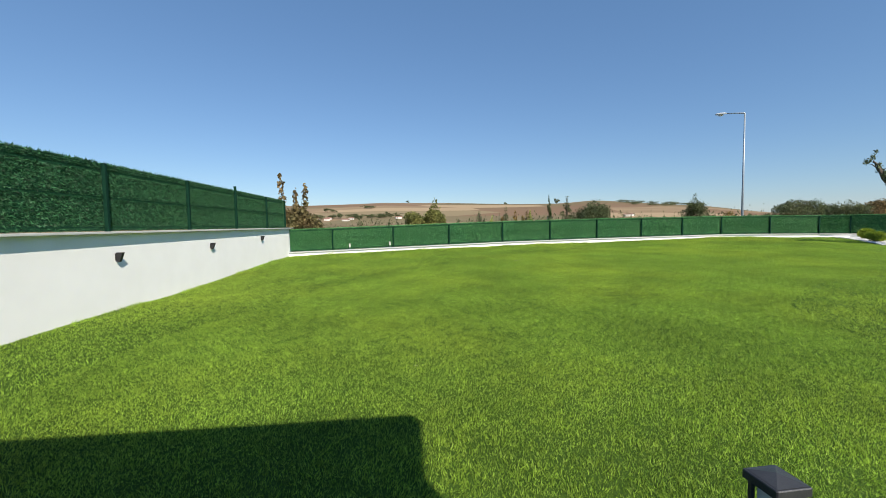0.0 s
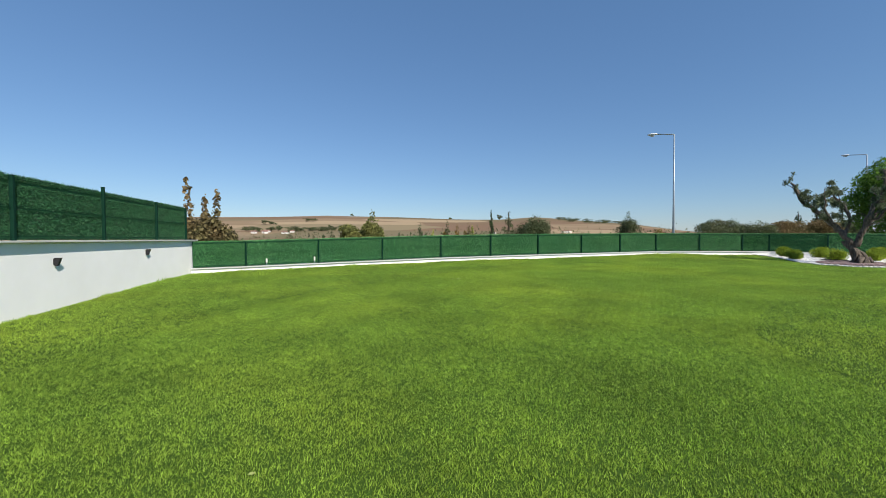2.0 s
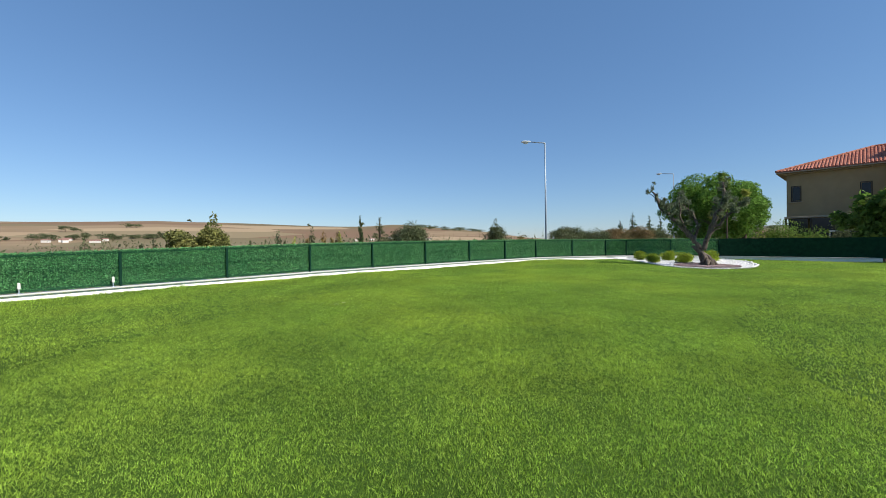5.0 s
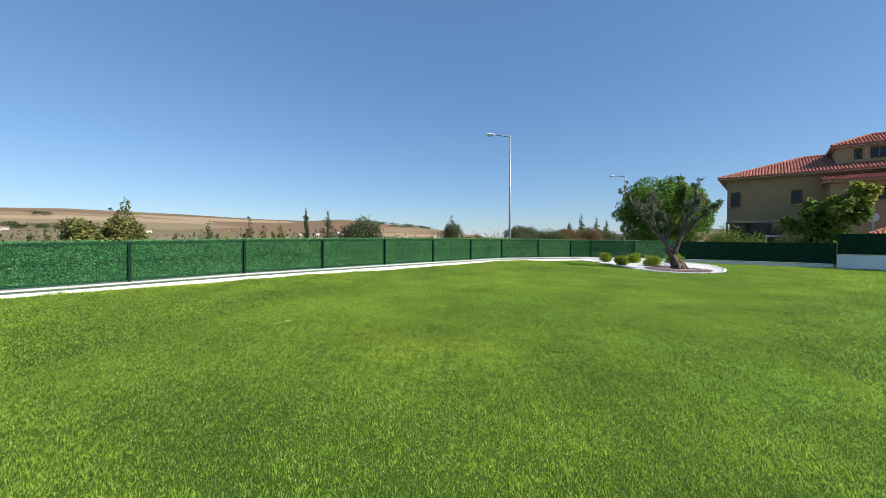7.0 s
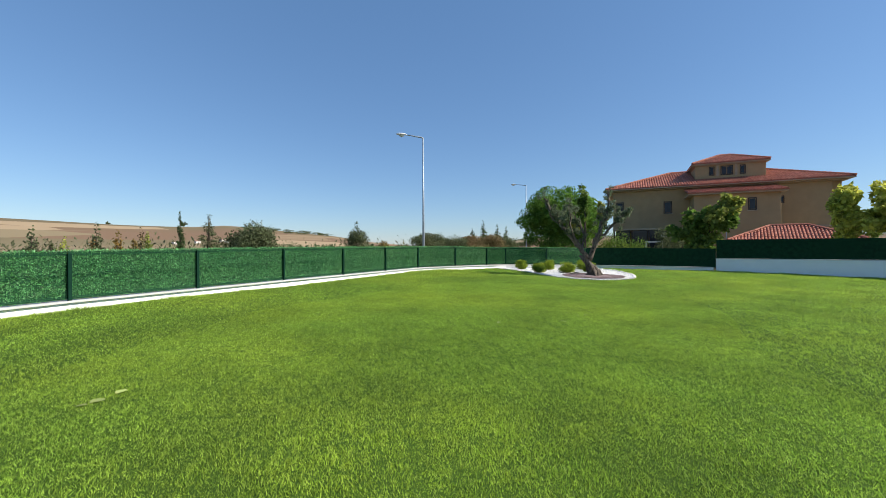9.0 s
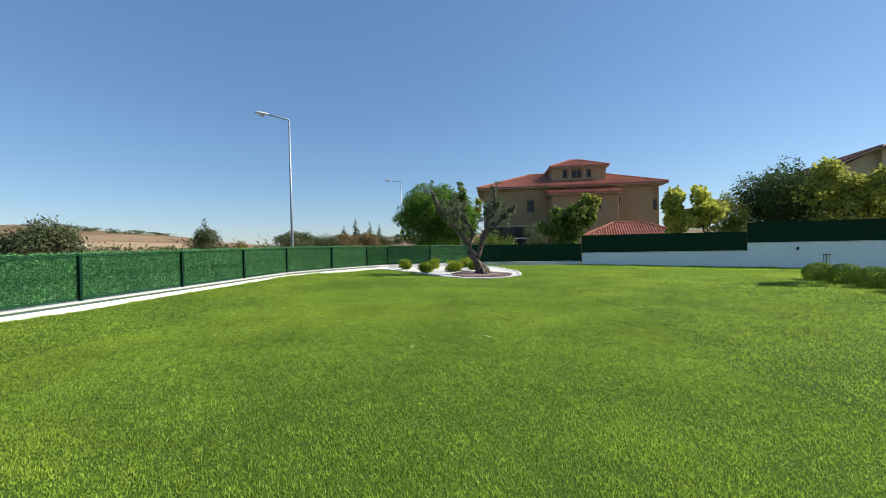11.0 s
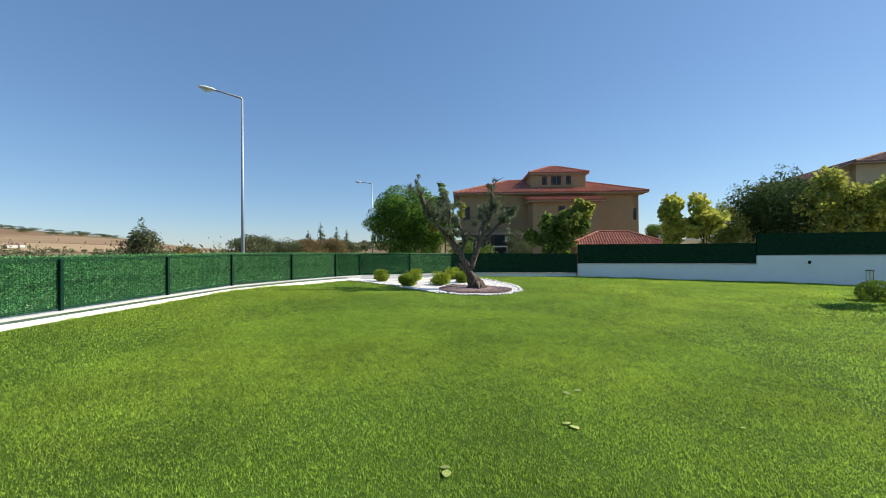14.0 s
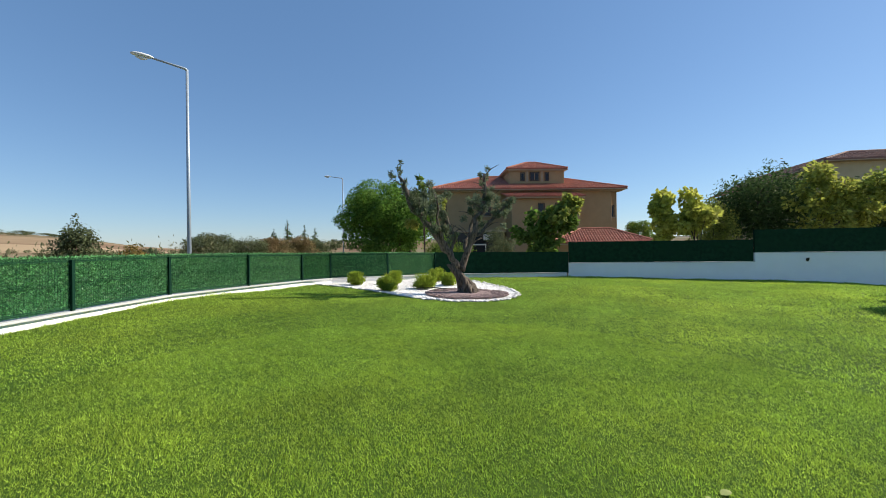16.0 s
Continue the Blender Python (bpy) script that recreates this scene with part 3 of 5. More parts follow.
def post_mesh(h):
    if h not in POST_GEO:
        g = Geo().box(-.03, .03, -.085, -.025, -.03, h, .004)
        g.box(-.034, .034, -.089, -.021, h, h + .015, .004)
        g.box(-.06, .06, -.115, .005, -.032, -.024, .002)
        POST_GEO[h] = g.mesh("post", M_POST)
    return POST_GEO[h]


def fence(name, label, pts, key, post_h, first=True, last=True, tall_posts=(), behind=0.0):
    """Posts with panels between them: needle screens on wire mesh, or shade cloth."""
    f = thing(name, label, "fence", kind="")
    f.matrix_basis = Matrix.Translation(pts[0])
    inv = Matrix.Translation(-Vector(pts[0]))
    for i, p in enumerate(pts):
        if (i == 0 and not first) or (i == len(pts) - 1 and not last):
            continue
        a, b = (pts[i], pts[i + 1]) if i + 1 < len(pts) else (pts[i - 1], pts[i])
        m = seg_matrix((a[0], a[1], 0), (b[0], b[1], 0))
        m = Matrix.Translation(p) @ m.to_3x3().to_4x4() @ Matrix.Translation((0, behind, 0))
        part("post", post_mesh(round(post_h + (.12 if i in tall_posts else 0), 3)), M_POST, f, m=inv @ m)
    for a, b in zip(pts[:-1], pts[1:]):
        m = seg_matrix(a, b)
        L = (Vector(b) - Vector(a)).length
        s = Matrix.Diagonal((L / PANEL_L, 1, 1, 1))
        if key in KINDS:
            panel = part("hedge_panel", KINDS[key][2], M_BACKING, f, m=inv @ m @ s)
            part("needle_layer", KINDS[key][1], M_SCREEN, panel)
            part("wire_mesh", KINDS[key][3], M_POST, panel)
        else:
            part("cloth_panel", FABRIC[key], M_FABRIC, f, m=inv @ m @ s)
            bars = Geo()
            for z in (.03, key * .5, key - .03):
                bars.box(0, L, -.004, .004, z, z + .006)
            part("rail_wire", bars, M_POST, f, m=inv @ m)
    return f


low = [(x, y, z - .025) for x, y, z in POSTS]
crn = [(x, y, z - .025) for x, y, z in CORNER]
fence("garden_fence", "green artificial hedge fence on dark green posts above a white plinth", [(-4.9, 18.24, .43)] + low, "low", .90, first=False)
fence("garden_fence", "green artificial hedge fence turning the corner in half shade", [low[-1]] + crn, "low", .90, first=False)
dk = Vector(crn[-1]).lerp(Vector((28.86, 9.42, .53)), .36), Vector(crn[-1]).lerp(Vector((28.86, 9.42, .53)), .7)
fence("shade_fence", "dark green shade cloth fence stretched behind the lawn", [crn[-1], tuple(dk[0]), tuple(dk[1]), (28.93, 9.36, .53)], 1.0, .98, first=False, behind=.075)
yl = [2.05, 4.7, 7.36, 10.0, 12.7, 15.45, 17.75]
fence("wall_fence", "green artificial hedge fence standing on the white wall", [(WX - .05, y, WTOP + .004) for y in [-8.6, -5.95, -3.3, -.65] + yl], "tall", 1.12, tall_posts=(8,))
fence("shade_fence", "dark green shade cloth fence on the low white wall",
      [(RX + .1, y, .994) for y in (9.28, 6.6, 3.95, STEP + .04)], 1.0, .98, behind=.075)
fence("shade_fence", "dark green shade cloth fence on the higher white wall",
      [(RX + .1, y, 1.399) for y in (STEP - .05, -1.53, -4.35, -7.1, -9.8)], 1.04, 1.02, behind=.075)


# ---------------------------------------------------------------- lamps


def sconce(at, rz):
    s = thing("wall_light", "small black box wall light on the white wall", "wall light", at, rz, group="wall lights")
    part("housing", Geo().add([(x_, y_, z_) for z_, d_ in ((-.085, -.06), (.075, -.12)) for x_, y_ in ((-.03, d_), (.03, d_), (.03, -.012), (-.03, -.012))],
                              [(3, 2, 1, 0), (4, 5, 6, 7), (0, 1, 5, 4), (1, 2, 6, 5), (2, 3, 7, 6), (3, 0, 4, 7)]), M_BLACK, s)
    part("mounting_plate", Geo().box(-.04, .04, -.012, 0, -.06, .06, .002), M_BLACK, s)
    part("lens", Geo().box(-.026, .026, -.04, -.018, -.089, -.0852, .0), M_OPAL, s)
    return s


for y, z in ((7.53, 1.04), (11.0, 1.06), (14.76, 1.14), (4.0, 1.04)):
    sconce((WX, y, z), 90)
for y in (-.95, -5.1):
    sconce((RX, y, 1.06), -90)


def bollard(at, rz, h=.5, w=.07):
    b = thing("bollard_light", "square dark grey bollard lamp with an opal window", "bollard lamp", at, rz)
    part("post", Geo().box(-w + .008, w - .008, -w + .008, w - .008, -.1, h * .55, .004), M_DARKGREY, b)
    for sx, sy in ((1, 1), (1, -1), (-1, 1), (-1, -1)):
        part("corner_bar", Geo().box(sx * (w - .016) - .006, sx * (w - .016) + .006, sy * (w - .016) - .006, sy * (w - .016) + .006, h * .552, h - .032, .001), M_DARKGREY, b)
    part("diffuser", Geo().box(-w + .024, w - .024, -w + .024, w - .024, h * .552, h - .032, .002), M_OPAL, b, "milky white window")
    cap = Geo().box(-w, w, -w, w, h - .03, h - .006, .003)
    cap.add([(-w + .006, -w + .006, h - .005), (w - .006, -w + .006, h - .005), (w - .006, w - .006, h - .005), (-w + .006, w - .006, h - .005), (0, 0, h + .008)],
            [(0, 1, 4), (1, 2, 4), (2, 3, 4), (3, 0, 4)])
    part("cap", cap, M_DARKGREY, b)
    return b


bollard((.985, .96, float(lawn_z(.985, .96))), 2, .79, .053)
bollard((22.5, .93, float(lawn_z(22.5, .93))), 15, .84, .075)


def spike_lamp(at):
    s = thing("spot_light", "small white garden spot lamp on the plinth", "garden lamp", at, group="plinth lamps")
    part("stem", Geo().tube([(0, 0, 0), (0, 0, .11)], [.014, .014], 8), M_STEEL, s)
    part("head", Geo().tube([(0, 0, .11), (0, 0, .13), (0, 0, .25), (0, 0, .27)], [.018, .034, .03, .016], 10), M_OPAL, s, "white lamp head")
    part("foot", Geo().tube([(0, 0, 0), (0, 0, .012)], [.05, .045], 10), M_STEEL, s)
    return s


for x in (-2.36, -.60):
    t_ = (x + 3.1) / 2.65
    spike_lamp((x, 18.32 + .25 * t_ - .11, .487 + .061 * t_ - .036))


def street_lamp(at, h, arm, heading, label):
    """A tapered mast, a bent arm that rises a little, and a flat lamp head."""
    s = thing("street_lamp", label, "street lamp", at, heading, group="street lamps")
    part("base_plate", Geo().box(-.18, .18, -.18, .18, 0, .02, .004), M_STEEL, s)
    part("mast", Geo().tube([(0, 0, 0), (0, 0, h * .5), (0, 0, h - .02)], [.075, .058, .042], 12), M_STEEL, s, smooth=True)
    part("arm", Geo().tube([(0, 0, h - .05), (.05, 0, h), (arm * .5, 0, h + arm * .07), (arm, 0, h + arm * .14)], [.05, .045, .035, .03], 10), M_STEEL, s, smooth=True)
    head = Geo().tube([(arm - .05, 0, h + arm * .14), (arm + .08, 0, h + arm * .16), (arm + .3, 0, h + arm * .18), (arm + .5, 0, h + arm * .19), (arm + .56, 0, h + arm * .19)],
                      [.04, .10, .125, .09, .03], 12)
    head.v = [(x, y, (z - h - arm * .17) * .55 + h + arm * .17) for x, y, z in head.v]
    hd = part("lamp_head", head, M_LAMP, s, "pale grey lamp housing", smooth=True)
    part("lens", Geo().tube([(arm + .12, 0, h + arm * .17 - .085), (arm + .26, 0, h + arm * .17 - .095), (arm + .42, 0, h + arm * .17 - .07)], [.03, .06, .03], 10), M_OPAL, hd, smooth=True)
    return s


street_lamp((20.5, 22.75, -.45), 8.3, .95, 133, "tall galvanised street lamp beyond the fence")
street_lamp((45.6, 27.9, -.6), 9.3, 1.2, 100, "distant galvanised street lamp beside the trees")
street_lamp((33.5, -8.95, -.5), 10.4, 1.6, -60, "tall galvanised street lamp behind the wall")

# ---------------------------------------------------------------- planted bed
from_c = np.array([21.6, 14.8])
bed_ring = np.array(BED)
fine = []
for a, b in zip(bed_ring, np.roll(bed_ring, -1, 0)):
    for t_ in np.linspace(0, 1, 5)[:-1]:
        fine.append(a + (b - a) * t_)
fine = np.array(fine)
g = Geo()
RINGS = 6
for k in range(RINGS):
    s = 1 - k / RINGS
    for p in fine:
        x, y = from_c + (p - from_c) * s
        g.v.append((x, y, float(lawn_z(x, y)) + .02 + .012 * noise.noise(Vector((x * 3, y * 3, 0)))))
g.v.append((*from_c, float(lawn_z(*from_c)) + .03))
NF = len(fine)
for k in range(RINGS - 1):
    for i in range(NF):
        j = (i + 1) % NF
        g.f.append((k * NF + i, (k + 1) * NF + i, (k + 1) * NF + j, k * NF + j))
for i in range(NF):
    g.f.append(((RINGS - 1) * NF + i, RINGS * NF, (RINGS - 1) * NF + (i + 1) % NF))
for i, f in enumerate(g.f):
    g.f[i] = f[::-1]
bed = solid("gravel_bed", g, M_PEBBLE, "teardrop bed of white marble gravel", "gravel bed", smooth=True)


def rock_verts(rng):
    base = np.array([(1, 0, 0), (0, 1, 0), (-1, 0, 0), (0, -1, 0), (.65, .65, .55), (-.65, .65, .55), (-.65, -.65, .55), (.65, -.65, .55), (0, 0, .8), (0, 0, -.5)])
    return base * (1 + rng.normal(0, .14, (10, 3)))


ROCK_F = np.array([(0, 1, 4), (1, 2, 5), (2, 3, 6), (3, 0, 7), (4, 1, 5), (5, 2, 6), (6, 3, 7), (7, 0, 4), (4, 5, 8), (5, 6, 8), (6, 7, 8), (7, 4, 8), (1, 0, 9), (2, 1, 9), (3, 2, 9), (0, 3, 9)])


def gravel(name, label, n, size, poly, material, rng, keep=None, lift=.02):
    lo, hi = np.array(poly).min(0), np.array(poly).max(0)
    x, y = rng.uniform(lo[0], hi[0], n), rng.uniform(lo[1], hi[1], n)
    ok = inside(x, y, poly)
    if keep is not None:
        ok &= keep(x, y)
    x, y = x[ok], y[ok]
    z = lawn_z(x, y) + lift
    v, f = [], []
    for i in range(len(x)):
        s = size * rng.uniform(.6, 1.4)
        r = rock_verts(rng) * np.array([s, s * rng.uniform(.6, 1), s * .6])
        w = rng.uniform(0, 6.28)
        r = np.stack([r[:, 0] * math.cos(w) - r[:, 1] * math.sin(w), r[:, 0] * math.sin(w) + r[:, 1] * math.cos(w), r[:, 2]], -1)
        v.append(r + np.array([x[i], y[i], z[i]]))
        f.append(ROCK_F + 10 * i)
    return tagged(new(name, mesh_np(name, np.concatenate(v), np.concatenate(f), material)), label, "gravel", kind="stuff")


TX, TY = 20.95, 13.5
rr = np.random.default_rng(21)
MULCH = [(TX - .12 + 1.3 * math.cos(a) * (1 + .05 * math.sin(3 * a)), TY + .0 + 1.28 * math.sin(a)) for a in np.linspace(0, 2 * math.pi, 28)[:-1]]
gravel("white_gravel", "loose white marble gravel in the bed", 15000, .022, BED, M_PEBBLE, rr, keep=lambda x, y: ~inside(x, y, MULCH))
g = Geo()
g.v = [(x, y, float(lawn_z(x, y)) + .045) for x, y in MULCH] + [(TX, TY, float(lawn_z(TX, TY)) + .09)]
g.f = [(i, (i + 1) % 27, 27) for i in range(27)]
solid("mulch_ring", g, M_MULCH, "round patch of reddish gravel under the olive tree", "gravel bed", smooth=True)
gravel("red_gravel", "loose reddish gravel round the olive trunk", 2600, .03, MULCH, M_MULCH, rr, lift=.06)
stone_me = [Geo().add(rock_verts(np.random.default_rng(50 + i)), [tuple(f) for f in ROCK_F]).mesh("stone", M_STONE, True) for i in range(5)]
border = thing("stone_border", "edging of white rounded stones round the gravel bed", "edging", (0, 0, 0), kind="structure")
ring = [p for p in BED[0:14]]
for a, b in zip(ring[:-1], ring[1:]):
    n = int(math.hypot(b[0] - a[0], b[1] - a[1]) / .13)
    for i in range(n):
        t_ = (i + rr.uniform(.2, .8)) / n
        x, y = a[0] + (b[0] - a[0]) * t_ + rr.normal(0, .03), a[1] + (b[1] - a[1]) * t_ + rr.normal(0, .03)
        s = rr.uniform(.06, .10)
        ob = part("stone", stone_me[i % 5], M_STONE, border)
        ob.matrix_basis = pose(x, y, float(lawn_z(x, y)) + .02, 0, 0, rr.uniform(0, 360)) @ Matrix.Diagonal((s, s * .8, s * .65, 1))


hose_pts = [(21.35 + .45 * math.cos(k * .42) + .01 * k, 14.2 + .035 * k + .3 * math.sin(k * .42), 0) for k in range(26)]
hose = Geo().tube([(x_, y_, float(lawn_z(x_, y_)) + .075) for x_, y_, z_ in hose_pts], [.014] * 26, 6)
tagged(new("irrigation_hose", hose.mesh("irrigation_hose", M_HOSE, True)), "thin black irrigation hose lying on the gravel", "hose")


def bush(at, r, h, material, label, seed, group, count=3600, leaf=.07, dome=False):
    rng = np.random.default_rng(seed)
    t = thing("bush", label, "shrub", at, group=group)
    g = Geo()
    for i in range(7):
        w = 2 * math.pi * i / 7
        g.tube([(0, 0, -.02), (.3 * r * math.cos(w), .3 * r * math.sin(w), h * .4), (.6 * r * math.cos(w), .6 * r * math.sin(w), h * .75)], [.014, .01, .005], 5)
    part("stems", g, M_TRUNK, t)
    crown = broken(0, 0, h * .46, r * 1.05, h * .5, 18, rng, .55) + [(0, 0, h * .35, r * .9, h * .35)] * 4
    if dome:
        crown = [(0, 0, h * .40, r, h * .58)]
    pts, d = cloud(crown, count, rng, .75 if dome else .35)
    if dome:
        pts = np.array([0, 0, h * .40]) + d * rng.uniform(.8, 1.03, (count, 1)) * np.array([r, r, h * .58])
    pts[:, 2] = np.maximum(pts[:, 2], .02)
    d[:, 2] += .1 if dome else 1.0
    part("foliage", leaf_mesh("foliage", pts, d, leaf, leaf * .45, material, rng, 0, .95 if dome else .25), material, t)
    return t


for i, (x, y, r, h) in enumerate(((22.62, 17.75, .30, .50), (21.05, 16.08, .30, .46), (23.3, 16.5, .32, .54), (21.95, 15.05, .32, .50), (24.8, 15.15, .33, .56), (23.3, 14.4, .3, .48))):
    bush((x, y, float(lawn_z(x, y)) + .03), r, h, M_BUSH, "round yellow-green shrub in the white gravel bed", 30 + i, "bed shrubs")
for i, (x, y, r, h) in enumerate(((20.5, 2.1, .44, .60), (19.45, 1.95, .47, .62), (18.35, 1.85, .46, .60), (17.2, 1.8, .48, .62), (16.0, 1.75, .48, .62))):
    bush((x, y, float(lawn_z(x, y))), r, h, M_HEDGE, "low rounded green hedge shrub beside the lawn", 60 + i, "hedge shrubs", 4200, .05, True)

# ---------------------------------------------------------------- olive tree
TZ = float(lawn_z(TX, TY)) + .05
olive = thing("olive_tree", "old gnarled olive tree with sparse grey-green foliage in the gravel bed", "tree", (TX, TY, TZ))
g = Geo()
for k in range(11):      # buttressed, twisted strands of the old trunk, leaning as they rise
    w = 2 * math.pi * k / 11
    lump = .7 + .55 * ((k * 37) % 10) / 10
    pts = [(math.cos(w + .42 * i) * (.22 * lump - .032 * i if i < 4 else .085) - .02 * i, math.sin(w + .42 * i) * (.25 * lump - .035 * i if i < 4 else .10) + .014 * i * i, -.08 + .16 * i) for i in range(7)]
    g.tube(pts, [.085 * lump, .06 * lump, .052, .048 * lump, .05, .042, .03], 8, 1.2)
for w, r in ((.4, .36), (2.0, .36), (3.6, .42), (5.2, .38)):
    g.tube([(.15 * math.cos(w), .15 * math.sin(w), .22), (r * .75 * math.cos(w), r * .75 * math.sin(w), .06), (r * 1.15 * math.cos(w), r * 1.15 * math.sin(w), -.06)], [.10, .07, .03], 7, .8)
part("trunk", g, M_BARK, olive, smooth=True)


def kinked(pts, rad, seed):
    """A limb with the knots and kinks of old wood."""
    rg = np.random.default_rng(seed)
    out, rr_ = [], []
    for i in range(len(pts) - 1):
        for s_ in (0, .33, .66):
            p = Vector(pts[i]).lerp(Vector(pts[i + 1]), s_)
            k = .06 if (i or s_) else 0
            out.append(p + Vector(rg.normal(0, k * .7, 3)))
            rr_.append((rad[i] + (rad[i + 1] - rad[i]) * s_) * rg.uniform(.82, 1.25))
    return out + [Vector(pts[-1])], rr_ + [rad[-1]]


limbs = [
    ([(-.1, .28, .75), (-.18, .42, 1.1), (-.4, .66, 1.55), (-.7, 1.0, 2.0), (-.95, 1.36, 2.44), (-1.2, 1.62, 2.94), (-1.3, 1.78, 3.45)], [.12, .11, .10, .085, .075, .06, .035]),
    ([(-.05, .18, .7), (0, -.02, 1.3), (.05, -.2, 1.9), (.12, -.45, 2.5), (.2, -.58, 3.0), (.2, -.55, 3.7)], [.11, .10, .085, .07, .06, .04]),
    ([(-.2, .45, 1.15), (-.05, .40, 1.7), (.1, .60, 2.2), (.1, .95, 2.75), (.1, 1.1, 3.1)], [.075, .065, .055, .04, .02]),
    ([(.02, -.1, 1.5), (.1, -.42, 1.85), (.15, -.85, 2.2), (.3, -1.2, 2.7)], [.06, .05, .04, .02]),
    ([(-.4, .66, 1.55), (-.75, .72, 2.1), (-.9, .75, 2.7)], [.055, .045, .02]),
    ([(.0, .05, 1.1), (.4, .0, 1.6), (.8, -.1, 2.2), (1.0, -.15, 2.7)], [.075, .06, .045, .02]),
]
for i, (pts, rad) in enumerate(limbs):
    lg = Geo()
    lg.tube(*kinked(pts, rad, i), 8, .5)
    part("limb", lg, M_BARK, olive, smooth=True)
twigs = Geo()
rg = np.random.default_rng(78)
for pts, rad in limbs:
    for i in range(2, len(pts)):
        for k in range(3):
            p = Vector(pts[i - 1]).lerp(Vector(pts[i]), rg.uniform(.1, 1))
            e = p + Vector((rg.normal(0, .28), rg.normal(0, .28), rg.uniform(.1, .5)))
            twigs.tube([p, p.lerp(e, .5) + Vector((0, 0, .05)), e], [.02, .014, .006], 5)
part("twigs", twigs, M_BARK, olive)
clumps = [(-1.3, 1.8, 3.5, .22, .24), (-1.25, 1.7, 3.2, .2, .22), (-1.1, 1.45, 2.85, .28, .26), (-.9, 1.35, 2.5, .34, .32), (-.75, 1.0, 2.25, .32, .3), (-.5, .8, 1.95, .3, .28),
          (.1, 1.15, 3.15, .28, .32), (.1, .95, 2.8, .34, .32), (.05, .8, 2.4, .30, .28), (-.9, .75, 2.75, .30, .28), (-.4, 1.15, 2.65, .32, .30), (-.1, .5, 1.75, .2, .2),
          (.2, -.54, 3.75, .2, .2), (.2, -.56, 3.5, .18, .2), (.2, -.7, 3.0, .24, .22), (.15, -.6, 2.7, .3, .28), (.25, -.9, 2.75, .34, .3), (.3, -1.2, 2.75, .3, .3), (.15, -.9, 2.35, .32, .26),
          (.1, -.35, 2.25, .24, .22), (.8, -.15, 2.45, .34, .3), (1.0, -.2, 2.85, .32, .32), (.5, -.4, 2.55, .28, .26), (.3, -.5, 2.0, .2, .18)]
rng = np.random.default_rng(77)
subs = []
for c in clumps:
    for k in range(5):
        o = rng.normal(0, .55, 3)
        subs.append((c[0] + o[0] * c[3], c[1] + o[1] * c[3], c[2] + o[2] * c[4], c[3] * rng.uniform(.3, .55), c[4] * rng.uniform(.3, .6)))
pts, d = cloud(subs, 14000, rng, .1)
d[:, 2] += .5
part("foliage", leaf_mesh("foliage", pts, d, .085, .028, M_OLIVE, rng, 0, .5), M_OLIVE, olive)

# ---------------------------------------------------------------- villa beyond the fence


def tiled(a, b, c, d, pitch=.24, row=.42):
    """A roof plane a-b (eave) to d-c (ridge) with rounded tile ribs running up the slope."""
    a, b, c, d = (Vector(p) for p in (a, b, c, d))
    nrm = (b - a).cross(d - a).normalized()
    if nrm.z < 0:
        nrm = -nrm
    g = Geo()
    g.add([a, b, c, d] + [p - nrm * .08 for p in (a, b, c, d)], [(0, 1, 2, 3), (7, 6, 5, 4), (0, 4, 5, 1), (1, 5, 6, 2), (2, 6, 7, 3), (3, 7, 4, 0)])
    u = (b - a).normalized()
    eave = (b - a).length
    up = ((d - a) - u * (d - a).dot(u))
    rise = up.length
    up.normalize()
    i0, i1 = (d - a).dot(u), (c - a).dot(u)
    for i in range(int(eave / pitch)):
        s = (i + .5) * pitch
        top = rise
        if s < i0:
            top = rise * s / max(i0, 1e-6)
        if s > i1:
            top = min(top, rise * (eave - s) / max(eave - i1, 1e-6))
        k = max(1, int(top / row))
        for j in range(k):
            p0 = a + u * s + up * (top * j / k)
            p1 = a + u * s + up * (top * (j + 1) / k + .03)
            h0, h1, w = .085, .055, pitch * .36
            g.add([p0 - u * w + nrm * .004, p0 - u * w * .5 + nrm * h0, p0 + u * w * .5 + nrm * h0, p0 + u * w + nrm * .004,
                   p1 - u * w + nrm * .004, p1 - u * w * .5 + nrm * h1, p1 + u * w * .5 + nrm * h1, p1 + u * w + nrm * .004],
                  [(0, 1, 5, 4), (1, 2, 6, 5), (2, 3, 7, 6), (0, 3, 2, 1)])
    return g


